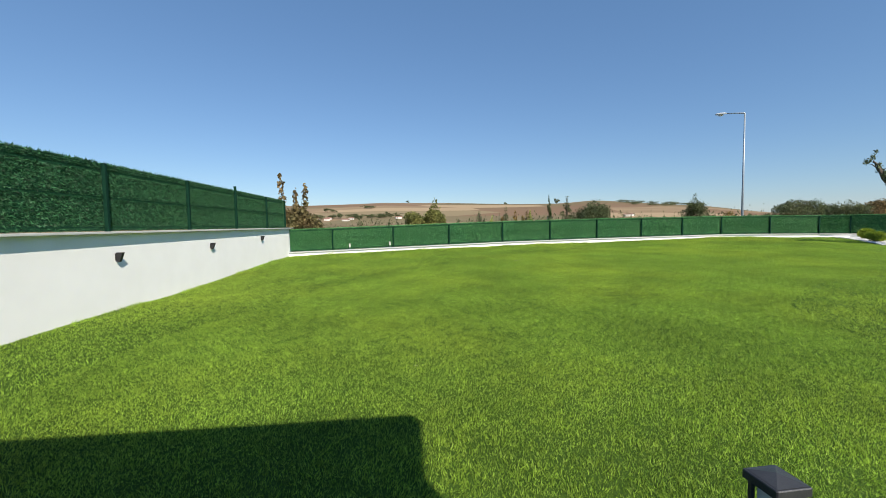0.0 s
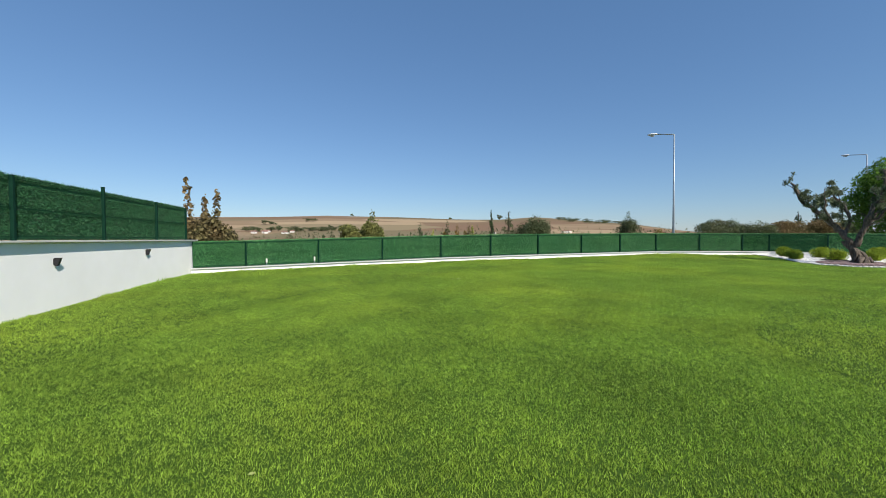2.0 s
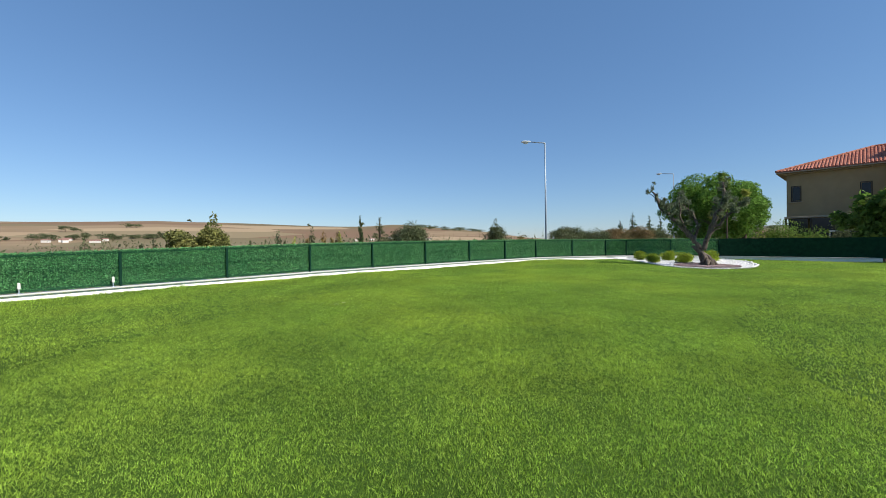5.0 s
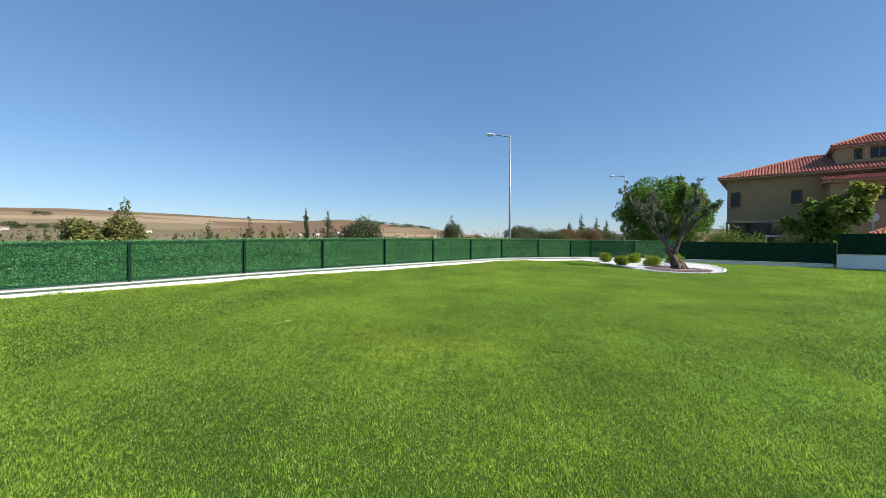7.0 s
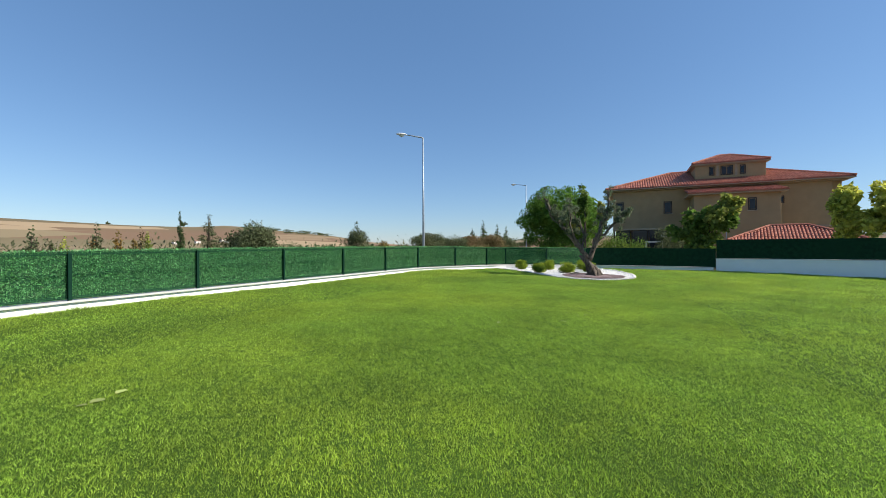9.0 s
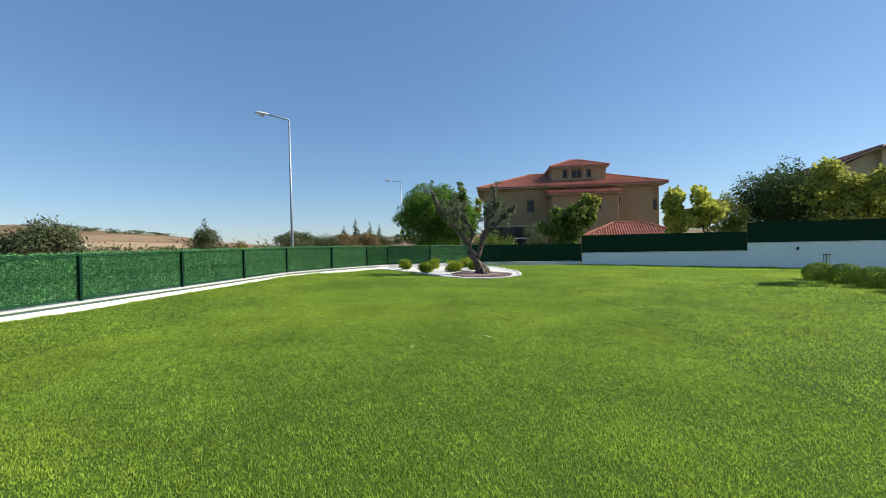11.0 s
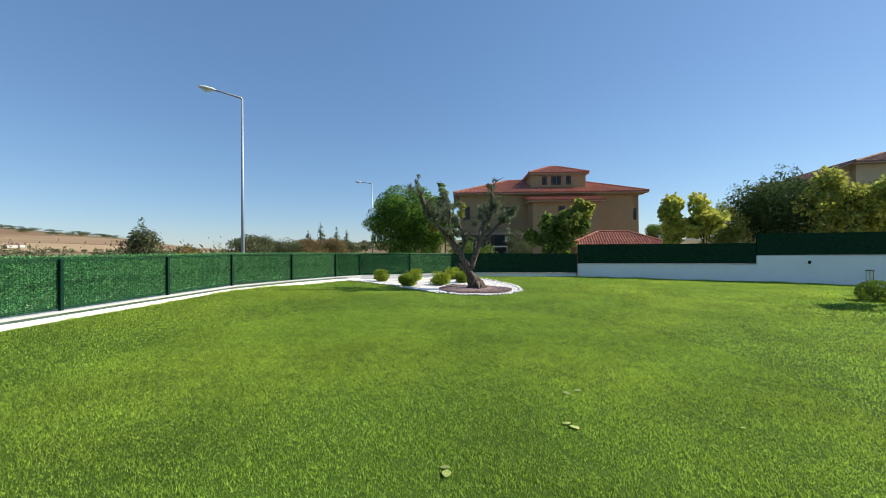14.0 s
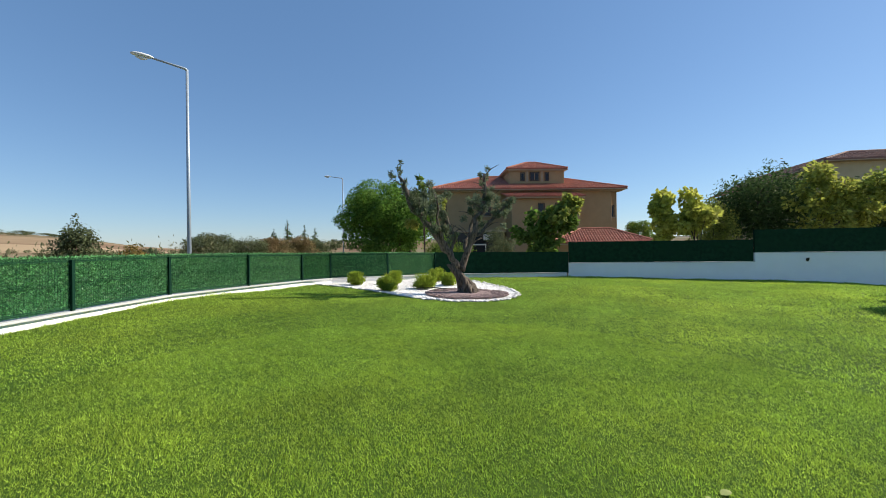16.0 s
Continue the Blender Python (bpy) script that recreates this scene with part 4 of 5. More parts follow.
def hip(parent, x0, x1, y0, y1, z0, z1, material, pitch=.24, inset=None):
    """A hipped roof over a rectangle; the ridge runs along the longer side."""
    hx = (x1 - x0) / 2 if inset is None else inset
    xm = (x0 + x1) / 2
    if y1 - y0 > x1 - x0:
        r0, r1 = (xm, y0 + hx, z1), (xm, y1 - hx, z1)
    else:
        hy = (y1 - y0) / 2
        r0, r1 = (x0 + hy, (y0 + y1) / 2, z1), (x1 - hy, (y0 + y1) / 2, z1)
    A, B, C, D = (x0, y0, z0), (x1, y0, z0), (x1, y1, z0), (x0, y1, z0)
    roof = part("roof", Geo().box(x0 - .02, x1 + .02, y0 - .02, y1 + .02, z0 - .16, z0 - .085, .01), M_TRIM, parent)
    if y1 - y0 > x1 - x0:
        planes = ((D, A, r0, r1), (B, C, r1, r0), (A, B, r0, r0), (C, D, r1, r1))
    else:
        planes = ((A, B, r1, r0), (C, D, r0, r1), (D, A, r0, r0), (B, C, r1, r1))
    for p in planes:
        part("tile_slope", tiled(*p, pitch=pitch), material, roof)
    ridge = Geo()
    for s, e in ((r0, r1), (A, r0), (D, r1 if y1 - y0 > x1 - x0 else r0), (B, r0 if y1 - y0 > x1 - x0 else r1), (C, r1)):
        s, e = Vector(s), Vector(e)
        n = max(1, int((e - s).length / .45))
        for i in range(n):
            p, q_ = s.lerp(e, i / n), s.lerp(e, (i + 1.06) / n)
            ridge.tube([p + Vector((0, 0, .05)), q_ + Vector((0, 0, .05))], [.12, .10], 6)
    part("ridge_tiles", ridge, material, roof)
    return roof


def window(parent, x, y, z, w, h, sill=True, panes=1):
    """A window in a wall that faces -x: frame, glass panes and sill."""
    win = part("window", Geo().box(x - .05, x - .002, y - w / 2 - .07, y + w / 2 + .07, z - h / 2 - .07, z - h / 2, .0)
               .box(x - .05, x - .002, y - w / 2 - .07, y + w / 2 + .07, z + h / 2, z + h / 2 + .07, .0)
               .box(x - .05, x - .002, y - w / 2 - .07, y - w / 2, z - h / 2, z + h / 2, .0)
               .box(x - .05, x - .002, y + w / 2, y + w / 2 + .07, z - h / 2, z + h / 2, .0), M_FRAME, parent)
    for i in range(panes):
        a, b = y - w / 2 + w * i / panes, y - w / 2 + w * (i + 1) / panes
        part("pane", Geo().box(x - .02, x - .004, a + .03, b - .03, z - h / 2 + .03, z + h / 2 - .03), M_GLASS, win)
    if sill:
        part("sill", Geo().box(x - .14, x - .004, y - w / 2 - .15, y + w / 2 + .15, z - h / 2 - .15, z - h / 2 - .075, .01), M_TRIM, win)
    return win


villa = thing("villa", "ochre rendered villa with red clay tile roofs and a roof tower", "house", (0, 0, 0))
HX = 51.8
part("wall", Geo().box(HX, 63.5, 1.2, 19.7, 3.55, 7.62, .02), M_OCHRE, villa)
part("wall", Geo().box(HX + .5, 63.0, 2.2, 19.0, -1, 3.548, .02), M_OCHRE, villa, "recessed ground floor")
part("corner_bay", Geo().box(HX + .7, 62.8, .32, 1.198, 2.9, 7.618, .02), M_OCHRE, villa, "set-back corner bay with a narrow window")
part("cornice", Geo().box(HX - .05, HX + .0, 1.15, 19.75, 3.42, 3.6, .01).box(HX - .25, 63.7, .12, 19.9, 7.622, 7.74, .02), M_TRIM, villa)
hip(villa, HX - .75, 64.2, -.15, 20.4, 7.9, 10.2, M_TILE)
part("wing", Geo().box(48.9, HX - .002, 5.7, 12.4, -1, 6.55, .02), M_OCHRE, villa)
wing_roof = part("wing_roof", Geo().box(48.4, HX - .01, 5.3, 12.9, 6.552, 6.68, .01), M_TRIM, villa)
part("tile_slope", tiled((48.3, 12.95, 6.75), (48.3, 5.25, 6.75), (HX - .02, 5.25, 7.5), (HX - .02, 12.95, 7.5)), M_TILE, wing_roof)
part("tower", Geo().box(53.2, 58.2, 5.75, 11.75, 8.2, 10.05, .02), M_OCHRE, villa)
part("tower_cornice", Geo().box(53.08, 58.32, 5.63, 11.87, 10.052, 10.15, .02), M_TRIM, villa)
hip(villa, 52.92, 58.5, 5.45, 12.05, 10.3, 11.45, M_TILE)
for y, w, h, n in ((9.0, .92, .8, 2), (10.3, .34, .78, 1), (7.65, .34, .78, 1)):
    window(villa, 53.2, y, 9.45, w, h, False, n)
for y in (9.8, 8.2):
    part("pilaster", Geo().box(53.14, 53.2, y - .1, y + .1, 8.9, 10.04, .01), M_TRIM, villa)
window(villa, HX, 14.4, 5.75, .62, 1.15, True, 1)
window(villa, HX, 19.0, 5.75, .6, 1.35, True, 1)
window(villa, HX, 5.0, 6.1, .45, .55, False, 1)
window(villa, HX + .7, .88, 5.55, .42, 1.15, True, 1)
window(villa, 48.9, 9.5, 5.55, .5, 1.0, True, 1)
window(villa, 48.9, 7.8, 5.55, .5, 1.0, True, 1)
part("downpipe", Geo().tube([(HX - .08, 5.55, 0), (HX - .08, 5.55, 7.6)], [.05, .05], 8), M_TRIM, villa)
veranda = part("veranda", Geo().box(49.2, HX + .4, 13.2, 19.6, 3.35, 3.5, .02), M_TRIM, villa, "glazed veranda with dark frames")
for y in (13.3, 14.8, 16.3, 17.8, 19.5):
    part("veranda_post", Geo().box(49.25, 49.4, y - .07, y + .07, -.5, 3.348, .01), M_FRAME, veranda)
for y in (14.05, 15.55, 17.05, 18.65):
    part("pane", Geo().box(49.30, 49.33, y - .66, y + .66, 1.0, 3.3), M_GLASS, veranda)
part("veranda_wall", Geo().box(49.27, 49.38, 13.3, 19.5, -.6, .98, .01), M_FRAME, veranda)
part("white_frame", Geo().box(48.4, 48.5, 15.0, 16.6, 2.05, 2.18, .01).box(48.4, 48.5, 15.0, 15.1, -.6, 2.05, .01).box(48.4, 48.5, 16.5, 16.6, -.6, 2.05, .01), M_PALE, veranda)
part("air_conditioner", Geo().box(48.95, 49.2, 14.3, 15.2, 2.55, 3.1, .02), M_PALE, veranda, "white outdoor unit under the veranda roof")

turn_v = Matrix.Translation((51.8, 10, 0)) @ pose(0, 0, 0, 0, 0, 11) @ Matrix.Translation((-51.8, -10, 0))
villa.matrix_basis = turn_v
annex = thing("garage", "low outbuilding with a hipped red clay tile roof", "outbuilding", (0, 0, 0))
part("wall", Geo().box(40.9, 45.0, 1.6, 8.4, -1, 1.95, .02), M_OCHRE, annex)
hip(annex, 40.3, 45.6, 1.5, 9.0, 2.1, 3.2, M_TILE, pitch=.2)

dish = thing("satellite_dish", "white satellite dish on a thin steel mast", "satellite dish", (47.0, 9.2, -.5))
part("mast", Geo().tube([(0, 0, 0), (0, 0, 3.95)], [.03, .03], 8), M_STEEL, dish)
bowl = Geo()
for a_ in range(5):
    for k in range(16):
        r_ = .36 * a_ / 4
        bowl.v.append((-.14 + .5 * r_ * r_, r_ * math.cos(k * math.pi / 8), 4.0 + r_ * math.sin(k * math.pi / 8)))
bowl.f = [(a_ * 16 + k, a_ * 16 + (k + 1) % 16, a_ * 16 + 16 + (k + 1) % 16, a_ * 16 + 16 + k) for a_ in range(4) for k in range(16)]
kb = len(bowl.v)
bowl.v += [(x_ + .012, y_, z_) for x_, y_, z_ in bowl.v]
bowl.f += [tuple(q_ + kb for q_ in f_[::-1]) for f_ in bowl.f]
part("reflector", bowl, M_PALE, dish, "white bowl", smooth=True)
part("feed_arm", Geo().tube([(-.1, 0, 3.66), (-.5, 0, 3.82), (-.52, 0, 3.98)], [.012, .012, .03], 6), M_STEEL, dish)

villa2 = thing("villa", "beige rendered villa with an old brown tile roof behind trees", "house", (0, 0, -.32))
part("wall", Geo().box(50.6, 62, -34, -16.6, -1, 9.535, .02), M_BEIGE, villa2)
hip(villa2, 50.0, 62.6, -34.6, -16.2, 9.7, 11.5, M_TILE_OLD)
part("wing", Geo().box(51.2, 60, -16.598, -11.8, -1, 7.3, .02), M_BEIGE, villa2)
part("gable", Geo().add([(51.2, -16.59, 7.3), (51.2, -11.8, 7.3), (51.2, -16.59, 9.7), (60, -16.59, 7.3), (60, -11.8, 7.3), (60, -16.59, 9.7)],
                        [(0, 2, 1), (3, 4, 5), (0, 1, 4, 3), (1, 2, 5, 4), (2, 0, 3, 5)]), M_BEIGE, villa2)
part("wing_slope", tiled((50.3, -11.2, 7.6), (60.6, -11.2, 7.6), (60.6, -16.5, 9.95), (50.3, -16.5, 9.95)), M_TILE_OLD, villa2)
part("verge_board", Geo().add([(50.25, -11.2, 7.42), (50.25, -11.2, 7.53), (50.25, -16.5, 9.9), (50.25, -16.5, 9.78), (50.35, -11.2, 7.42), (50.35, -11.2, 7.53), (50.35, -16.5, 9.9), (50.35, -16.5, 9.78)],
                              [(0, 1, 2, 3), (7, 6, 5, 4), (0, 4, 5, 1), (1, 5, 6, 2), (2, 6, 7, 3), (3, 7, 4, 0)]), M_TRIM, villa2)

# ---------------------------------------------------------------- trees beyond the fences
rng = np.random.default_rng(11)
GZ = -.45


def puff(cx, cy, cz, rx, rz, k, seed):
    return broken(cx, cy, cz, rx * 1.12, rz * 1.12, int(k * 1.7), np.random.default_rng(seed), .38)


def lobes(cx, cy, cz, rx, rz, k, seed):
    return broken(cx, cy, cz, rx, rz, k + 4, np.random.default_rng(seed), .44)


tree("pine_tree", "broad rounded umbrella pine with dense green needles", "tree", (41, 21.9, GZ), 8,
     puff(0, .3, 5.6, 2.6, 2.1, 30, 1) + puff(0, 2.0, 4.7, 2.2, 2.0, 20, 2) + puff(0, -1.6, 4.6, 2.0, 1.9, 18, 3) + puff(.2, .5, 3.0, 2.6, 1.3, 14, 4),
     40000, .22, .11, M_PINE, trunk_r=.22, seed=3, limbs=8, shell=.8, ragged=.07, facing=1.2)
tree("pine_tree", "rounded green pine beside the larger one", "tree", (45.5, 21.3, GZ), 7,
     puff(0, 0, 5.4, 1.6, 1.9, 16, 5) + puff(0, -.2, 3.4, 1.6, 1.4, 10, 6), 22000, .20, .10, M_PINE, trunk_r=.18, seed=4, limbs=6, shell=.8, ragged=.07, facing=1.2)
tree("shrub", "dark green shrubs under the pine", "shrub", (44.0, 17.6, GZ), 3, puff(0, 0, 1.9, 1.9, 1.4, 18, 7), 6000, .16, .07, M_LEAFY, trunk_r=.06, seed=5)
tree("leafy_tree", "young broad-leaved tree with green and yellow-green leaves", "tree", (32.2, 9.75, GZ), 5,
     lobes(0, -.3, 3.6, 1.0, 1.0, 12, 8) + lobes(.2, -1.05, 4.4, .6, .6, 7, 9) + lobes(0, 1.0, 3.5, .7, .8, 9, 10) + lobes(0, .2, 2.6, 1.0, .6, 7, 11) + lobes(0, 1.7, 2.9, .6, .6, 7, 12) + lobes(0, .5, 1.9, 1.15, .55, 9, 15), 3000, .30, .19, M_LEAFY, trunk_r=.07, seed=6, facing=.35,
     # yellow-green clumps colour in the sunlit top of this crown
     second=(lobes(-.2, -1.2, 4.6, .6, .65, 7, 13) + lobes(-.4, -.5, 3.9, .7, .6, 6, 14), 700, M_YGREEN, "yellow-green leaves at the sunlit top"))
tree("shrub", "grey-green shrub beside the young tree", "shrub", (39.5, 12.9, GZ), 3.4, puff(0, 0, 2.5, 1.1, 1.2, 14, 12), 3600, .14, .05, M_SCRUB, trunk_r=.05, seed=7)
for i, (y, top, sd) in enumerate(((3.75, 4.75, 14), (2.3, 5.0, 15))):
    tree("yellow_tree", "slim young tree with yellow autumn leaves", "tree", (32.6, y, GZ), 5.2,
         lobes(0, 0, top - .85 - GZ, .65, .85, 10, sd) + lobes(0, -.1 - .3 * i, top - 1.75 - GZ, .62 + .55 * i, .7, 11, sd + 20) + lobes(0, .3 * i, top - 2.4 - GZ, .55 + .4 * i, .6, 9, sd + 40), 2600, .28, .19, M_YELLOW, trunk_r=.055, seed=sd, facing=.35, group="yellow trees")
tree("shrub", "pale green shrub behind the wall", "shrub", (34.7, .2, GZ), 4.4, puff(0, 0, 3.5, 1.1, 1.2, 16, 17) + puff(0, .3, 2.4, 1.2, .8, 8, 16), 4200, .16, .08, M_YGREEN, trunk_r=.05, seed=17)
tree("shrub", "low grey-green shrub near the outbuilding", "shrub", (47.0, 0.6, GZ), 4.2, puff(0, 0, 3.5, 1.2, .95, 12, 22), 2600, .2, .09, M_LEAFY, trunk_r=.05, seed=22)
tree("evergreen_tree", "large dark evergreen tree behind the wall", "tree", (36.0, -3.0, GZ), 7,
     puff(0, 0, 4.6, 2.3, 2.2, 26, 18) + puff(0, 1.6, 3.2, 1.7, 1.6, 14, 19) + puff(0, -1.8, 4.4, 1.8, 2.0, 16, 20), 15000, .24, .08, M_DARK, trunk_r=.16, seed=18, limbs=7)
tree("evergreen_tree", "tall dark evergreen tree behind the wall", "tree", (36.5, -10.2, GZ), 8,
     puff(0, 0, 4.0, 2.2, 2.0, 26, 28) + puff(0, 2.0, 3.2, 1.9, 1.7, 16, 29) + puff(0, -3, 4.4, 2.6, 2.4, 20, 30), 16000, .24, .08, M_DARK, trunk_r=.16, seed=28, limbs=7)
tree("leafy_tree", "broad yellow-green tree with large leaves", "tree", (33.0, -5.0, GZ), 6.2,
     lobes(0, .5, 5.3, 1.15, 1.3, 13, 31) + lobes(0, -1.2, 4.7, 1.4, 1.2, 13, 32) + lobes(0, -.2, 3.4, 1.7, 1.0, 13, 33) + lobes(0, -2.5, 3.6, 1.1, .8, 8, 34) + lobes(0, 1.7, 4.5, .7, 1.0, 7, 35), 6000, .26, .15, M_YGREEN, trunk_r=.09, seed=31, limbs=7, facing=.35)
tree("leafy_tree", "slim young tree with hanging green and yellow leaves", "tree", (31.4, 17.1, GZ), 6.3,
     lobes(0, 0, 5.5, .36, .8, 9, 45) + lobes(0, 0, 4.5, .42, .8, 8, 48) + [(0, .15, 6.3, .16, .3)], 1100, .26, .12, M_LEAFY, trunk_r=.05, seed=45, facing=.35, trunk_top=.9,
     second=(lobes(0, .65, 3.7, .38, .4, 6, 46) + lobes(0, -1.2, 4.7, .26, .5, 6, 47), 420, M_YGREEN, "yellowing leaves"))
# sapling behind the corner of the west wall: three leafy shoots over a dense base
sap = [(-.5, 0, 2.1, .75, .75), (.35, .1, 1.9, .7, .7), (0, -.1, 1.3, .9, .7), (.75, 0, 1.9, .5, .55), (.95, .1, 1.6, .4, .5), (.2, 0, 2.5, .5, .4)]
for dx, h, lean_ in ((-.62, 4.45, -.16), (-.02, 3.7, .02), (.42, 3.95, .14)):
    for k in range(7):
        s_ = k / 6
        sap += [(dx + lean_ * (s_ - .4), 0, 2.2 + (h - 2.2) * s_, .16 - .07 * s_ + .05 * (k % 2), .2)] * 2
tree("sapling", "bushy young tree with tall leafy shoots and browning leaves", "tree", (-5.3, 21.0, GZ), 4.6, sap, 7000, .17, .11, M_RUSSET, trunk_r=.06, seed=41, limbs=7, trunk_top=.5)


def spire(at, h, r, material, label, name, seed, count, leaf=.14):
    """A slender conifer: whorls of drooping branches round a straight stem."""
    rg = np.random.default_rng(seed)
    t = thing(name, label, "tree", at)
    part("trunk", Geo().tube([(0, 0, -.2), (0, 0, h * .5), (0, 0, h)], [r * .12 + .02, r * .08 + .015, .01], 6), M_TRUNK, t)
    cl = []
    for k in range(int(h / .28)):
        z = .4 + k * .28
        s_ = max(.05, 1 - z / h) ** .8
        for j in range(4):
            w = rg.uniform(0, 6.28)
            cl.append((math.cos(w) * r * s_ * rg.uniform(.3, .8), math.sin(w) * r * s_ * rg.uniform(.3, .8), z + rg.normal(0, .06), r * s_ * .5 + .05, .14))
    pts, d = cloud(cl, count, rg, .2)
    part("crown", leaf_mesh("crown", pts, d, leaf, leaf * .3, material, rg, .2), material, t)
    return t


spire((16.1, 43.5, -.5), 5.0, .55, M_DARK, "slender dark conifer in the field", "conifer", 51, 4200)
spire((16.8, 40.3, -.5), 4.6, 1.5, M_SCRUB, "young grey-green conifer in the field", "conifer", 52, 8000)
tree("shrub", "dense scrub with yellowing leaves in the field", "shrub", (15.7, 32.2, -.5), 3.8, puff(0, 0, 2.2, 1.6, 1.2, 22, 53) + [(0, 0, 3.4, .4, .5), (-.5, 0, 3.1, .35, .5)], 7500, .17, .08, M_SCRUB, trunk_r=.05, seed=53)
tree("shrub", "yellow-green shrub in the field", "shrub", (1.6, 31.5, -.5), 3, puff(-.6, 0, 2.0, 1.0, 1.0, 12, 54), 3600, .17, .10, M_AUTUMN, trunk_r=.05, seed=54)
tree("young_tree", "young yellow-green tree with a pointed top in the field", "tree", (2.35, 31.3, -.5), 3.8, puff(0, 0, 2.1, .95, .95, 12, 55) + [(.1, 0, 3.1, .4, .45), (.15, 0, 3.7, .2, .35)], 3800, .17, .09, M_AUTUMN, trunk_r=.05, seed=55, facing=.4)
tree("young_tree", "grey-green young tree with an upright top", "tree", (28.5, 37.1, -.5), 4.6, puff(0, 0, 2.4, 1.1, 1.2, 14, 56) + [(-.1, 0, 3.5, .5, .6), (-.1, 0, 4.3, .25, .4), (1.5, .2, 1.9, .9, .7)], 5200, .17, .08, M_SCRUB, trunk_r=.06, seed=56)
tree("shrub", "orange autumn shrub in the field", "shrub", (32.0, 37.0, -.5), 2.6, puff(0, 0, 1.7, 1.0, .9, 10, 57), 2200, .17, .11, M_ORANGE, trunk_r=.04, seed=57)
for i, (x, y, h, r, m_, lab) in enumerate(((41.5, 39.2, 3.9, 2.0, M_SCRUB, "grey-green shrub beside the road"), (47.5, 39.5, 3.8, 2.2, M_SCRUB, "dark scrub beside the road"),
                                           (51.5, 38.5, 3.7, 1.8, M_RUSSET, "russet autumn shrub beside the road"), (55.0, 38.0, 4.0, 2.2, M_RUSSET, "russet autumn shrub beside the road"),
                                           (59.0, 38.0, 3.8, 2.2, M_SCRUB, "dark scrub beside the road"))):
    tree("shrub", lab, "shrub", (x, y, -.6), h, puff(0, 0, h * .62, r, h * .36, 22, 60 + i) + [(.4, 0, h * .95, .4, .5), (-.7, 0, h * .9, .4, .5)], 8500, .2, .09, m_, trunk_r=.06, seed=60 + i)
for i, (x, y, h) in enumerate(((66, 45.5, 7.0), (68.5, 44.0, 6.2), (71, 43.5, 5.9), (64, 46.5, 5.6))):
    spire((x, y, -.6), h, 1.7, M_DARK, "dark conifer beyond the road", "conifer", 70 + i, 4200, .26)
for i, (x, y, h, m_) in enumerate(((-1.2, 36, 2.2, M_SCRUB), (5.5, 40, 2.3, M_SCRUB), (8.3, 41, 2.5, M_SCRUB), (10.5, 42, 2.8, M_ORANGE), (12.5, 41.5, 2.7, M_ORANGE), (13.6, 42.5, 3.2, M_YGREEN))):
    spire((x, y, -.5), h, .8, m_, "small young tree in the field", "young_tree", 80 + i, 2600, .2)

for i, (x, y, h, m_) in enumerate(((6.3, 33, 3.0, M_SCRUB), (7.4, 33.5, 2.6, M_YGREEN), (8.5, 33, 3.2, M_SCRUB), (9.6, 34, 3.0, M_ORANGE), (10.6, 34, 3.1, M_RUSSET), (-3.4, 33, 2.6, M_SCRUB), (-.4, 34, 2.5, M_SCRUB), (19.5, 36, 2.6, M_SCRUB), (24.5, 38, 2.5, M_SCRUB))):
    tree("young_tree", "young tree with thinning leaves in the field", "tree", (x, y, -.5), h, [(0, 0, h * f, .62 * (1.15 - f), .3) for f in (.35, .5, .65, .8, .95)] + puff(0, 0, h * .45, .7, .6, 6, 95 + i), 1500, .16, .08, m_, trunk_r=.04, seed=95 + i, trunk_top=.9)
tree("young_tree", "small broad-leaved tree beside the hedge", "tree", (21.0, -1.2, float(lawn_z(21.0, -1.2))), 5.0, puff(0, 0, 4.5, .75, .6, 10, 120), 2200, .12, .07, M_LEAFY, trunk_r=.05, seed=120)

# rough weeds and brush between the fence and the fields
rw = np.random.default_rng(133)
brush = []
for i in range(420):
    az, ds = radians(rw.uniform(-22, 58)), rw.uniform(30, 85)
    x, y = 2 + ds * math.sin(az), 4 + ds * math.cos(az)
    if y < 26 or (x > 27 and y < 32):
        continue
    h = (1.3 + .014 * ds) * rw.uniform(.6, 1.25)
    brush.append((x, y, land_z(x, y) + h * .6, rw.uniform(.5, 1.5), h * .8))
pts, d = cloud(brush, 20000, rw, .3)
tagged(new("weeds", leaf_mesh("weeds", pts, d, .30, .12, M_WEEDS, rw, -.3, .3)), "grey-green weeds and brush beyond the fence", "weeds", kind="stuff")

# far fields: hedgerow trees and a village
far = np.random.default_rng(91)


def far_tree(az, dist, h, w, seed):
    x, y = 4 + dist * math.sin(radians(az)), 6 + dist * math.cos(radians(az))
    return tree("far_tree", "dark distant field tree", "tree", (x, y, land_z(x, y) - .3), h, broken(0, 0, h * .6, w, h * .42, 9, np.random.default_rng(seed)), 300, h * .18, h * .11, M_SCRUB, trunk_r=h * .03, seed=seed, limbs=3, group="far trees")


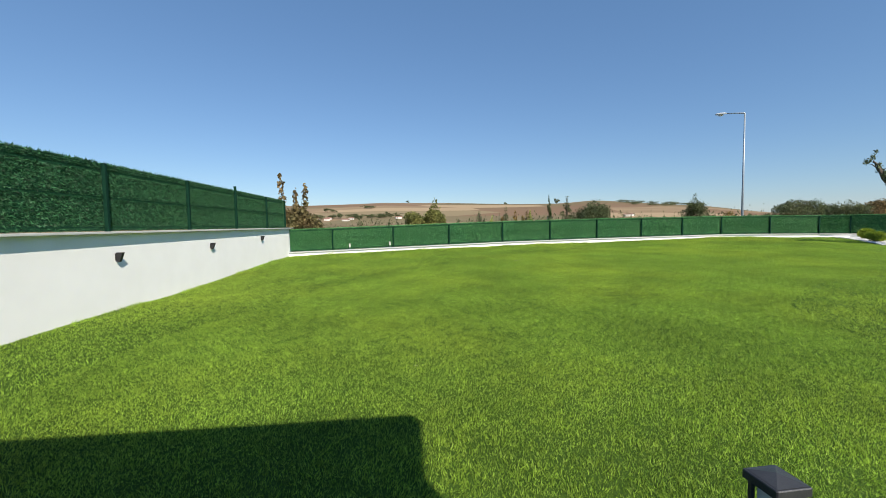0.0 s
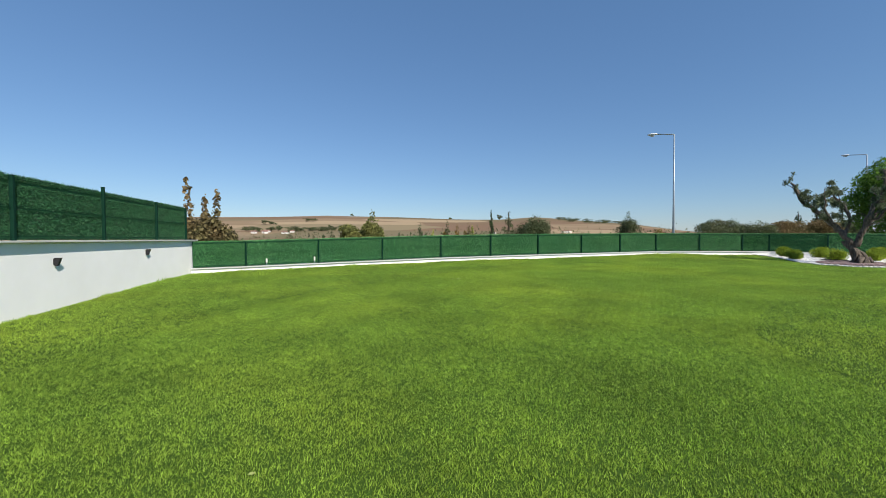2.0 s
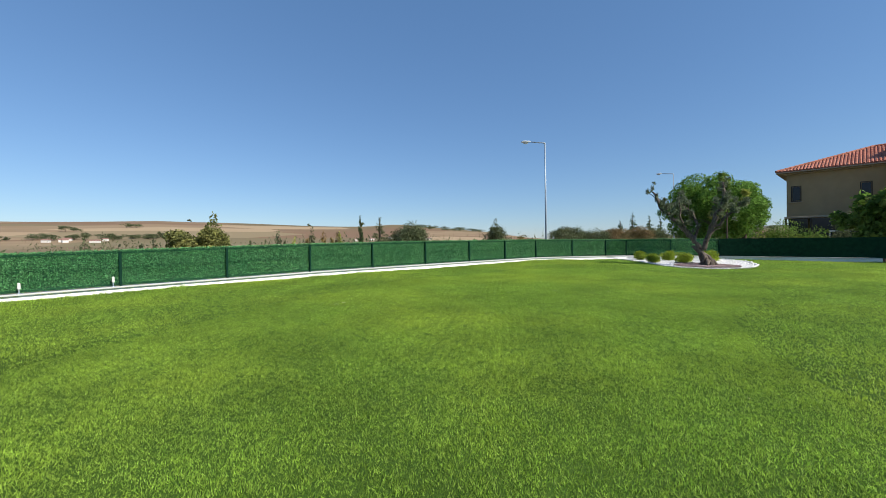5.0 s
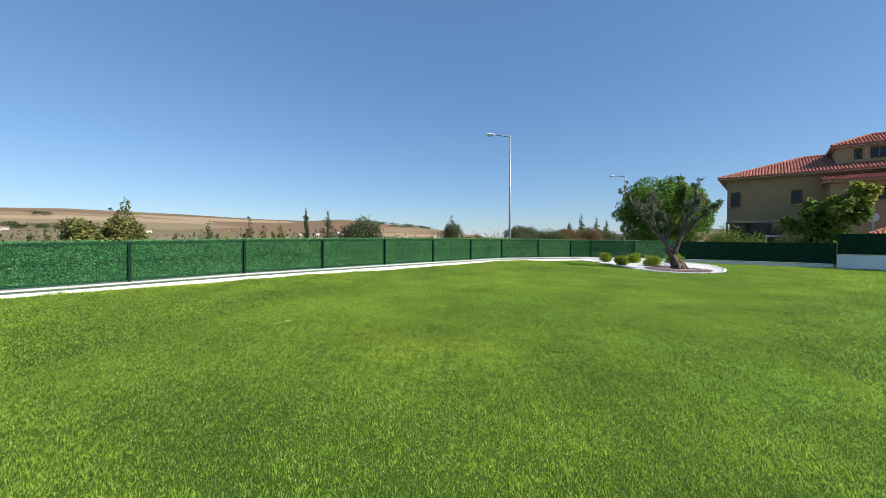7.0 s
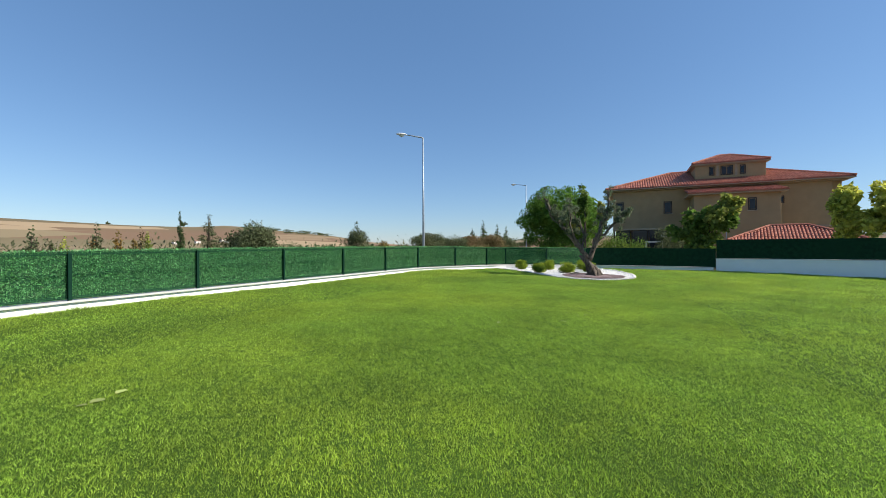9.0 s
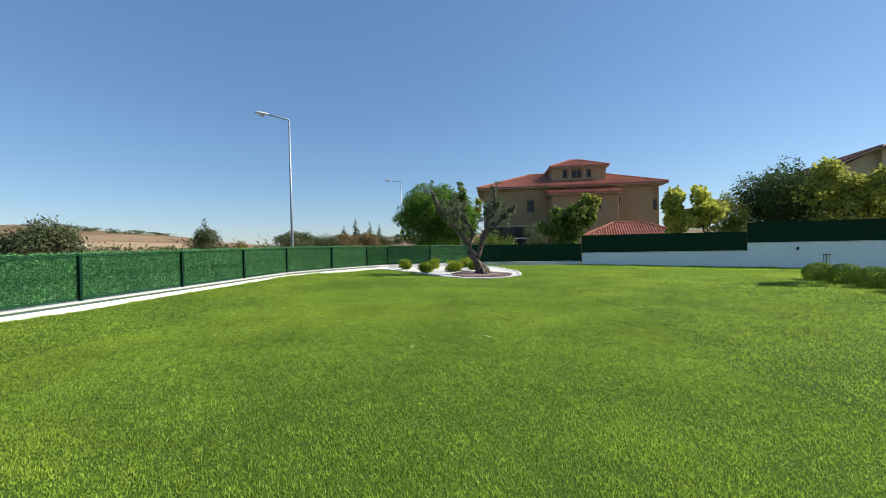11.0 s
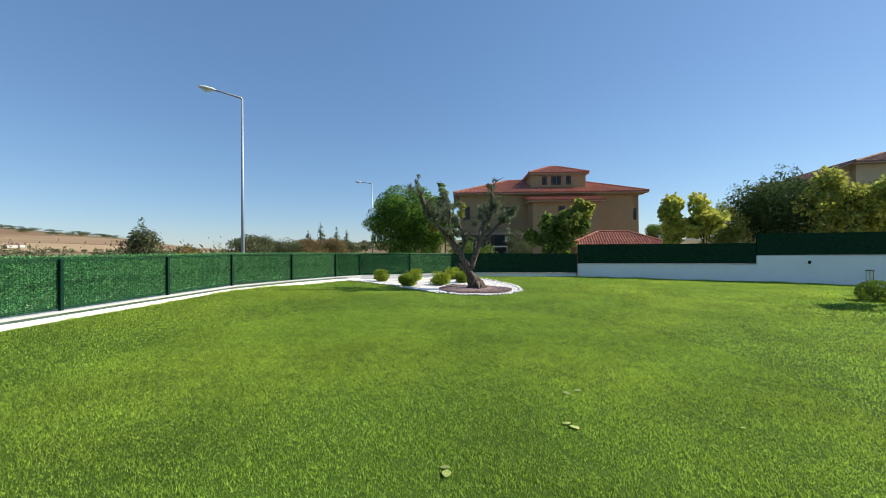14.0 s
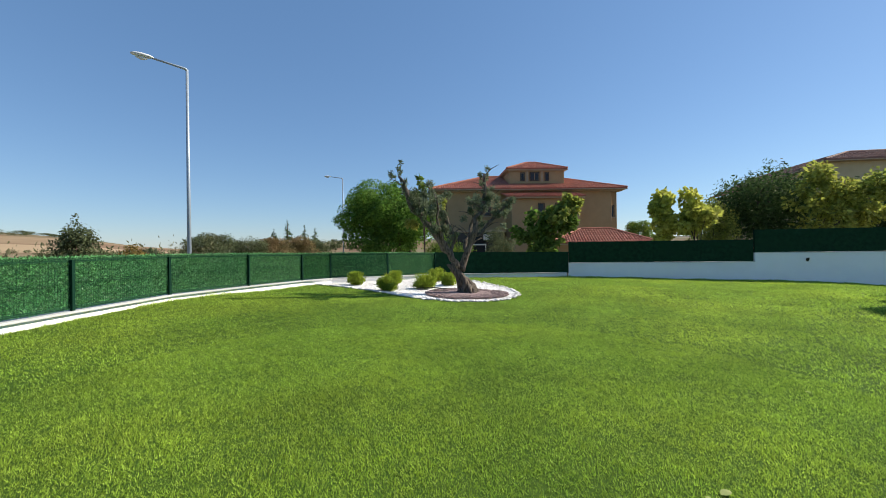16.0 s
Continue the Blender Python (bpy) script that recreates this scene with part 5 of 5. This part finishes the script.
for i in range(46):
    far_tree(far.uniform(-17, 0), far.uniform(640, 690), far.uniform(4, 7), far.uniform(4, 9), 200 + i)
for i, (az, dist, h, w) in enumerate(((-10.5, 800, 9, 9), (-9.6, 790, 8, 8), (-5.5, 860, 8, 10), (-4.6, 860, 8, 10), (.6, 1290, 9, 6), (14.3, 1290, 9, 5), (21.2, 1150, 14, 8))):
    far_tree(az, dist, h, w, 260 + i)
for i in range(40):
    far_tree(far.uniform(27, 42), far.uniform(380, 620), far.uniform(2.5, 4.5), far.uniform(3, 7), 300 + i)
for i in range(34):
    far_tree(far.uniform(36, 60), far.uniform(160, 420), far.uniform(3, 6.5), far.uniform(3, 5), 350 + i)
for i in range(30):
    far_tree(far.uniform(62, 72), far.uniform(500, 900), far.uniform(6, 12), far.uniform(6, 12), 400 + i)
for i in range(30):
    far_tree(far.uniform(29, 39), far.uniform(950, 1150), far.uniform(5, 8), far.uniform(9, 15), 440 + i)
for i in range(16):
    az = (far.uniform(-13, -7) if i < 6 else far.uniform(20, 36) if i < 13 else far.uniform(-4, 10))
    dist = far.uniform(600, 640)
    x, y = 4 + dist * math.sin(radians(az)), 6 + dist * math.cos(radians(az))
    hs = thing("farmhouse", "small white distant village building with a tiled roof", "house", (x, y, land_z(x, y)), far.uniform(-20, 20), group="village")
    L, W, H = far.uniform(2, 5), far.uniform(5, 7), far.uniform(2.2, 3)
    part("wall", Geo().box(-L, L, -W / 2, W / 2, -1, H), M_PALE, hs)
    part("roof", Geo().add([(-L - .3, -W / 2 - .3, H), (L + .3, -W / 2 - .3, H), (L + .3, W / 2 + .3, H), (-L - .3, W / 2 + .3, H), (-L - .3, 0, H + 1.5), (L + .3, 0, H + 1.5)],
                           [(0, 1, 5, 4), (2, 3, 4, 5), (0, 4, 3), (1, 2, 5), (3, 2, 1, 0)]), M_TILE_OLD, hs)

# ---------------------------------------------------------------- fallen leaves on the lawn


def fallen_leaf(x, y, s, rz, tilt, seed):
    rg = np.random.default_rng(seed)
    g = Geo()
    n = 6
    for i in range(n + 1):
        t_ = i / n
        w = math.sin(math.pi * min(1, t_ * .97 + .03)) ** .8 * .32
        z = .05 * math.sin(t_ * 5) + .1 * t_ * t_
        g.v += [(t_ - .5, -w, z + .08 * w + rg.normal(0, .01)), (t_ - .5, 0, z), (t_ - .5, w, z + .12 * w + rg.normal(0, .01))]
    for i in range(n):
        k = i * 3
        g.f += [(k, k + 3, k + 4, k + 1), (k + 1, k + 4, k + 5, k + 2)]
    top = len(g.v)
    g.v += [(x_, y_, z_ - .01) for x_, y_, z_ in g.v]
    g.f += [tuple(j + top for j in f[::-1]) for f in g.f]
    ob = tagged(new("fallen_leaf", g.mesh("fallen_leaf", M_FALLEN)), "curled yellow-green leaf lying on the grass", "leaf", "fallen leaves")
    ob.matrix_basis = pose(x, y, float(lawn_z(x, y)) + .014, tilt * .5, 4, rz) @ Matrix.Diagonal((s * .8, s * .8, s * .5, 1))
    return ob


for i, (x, y, s, rz) in enumerate(((3.72, 13.02, .17, 20), (3.92, 13.12, .17, 40), (3.60, 13.0, .12, 140), (10.3, 11.14, .07, 10), (10.6, 9.66, .07, 60), (11.12, 11.08, .05, 100),
                                   (11.07, 11.07, .14, 40), (11.19, 10.95, .11, 120), (10.24, 11.06, .13, 40), (10.3, 11.12, .10, 120), (9.26, 11.95, .13, 10), (9.33, 11.98, .09, 90), (.1, 4.05, .06, 30), (6.6, 13.2, .06, 75), (13.2, 9.2, .08, 15),
                                   (15.5, 12.2, .07, 100), (5.2, 6.1, .05, 60))):
    fallen_leaf(x, y, s, rz, 10 - 5 * (i % 4), 400 + i)
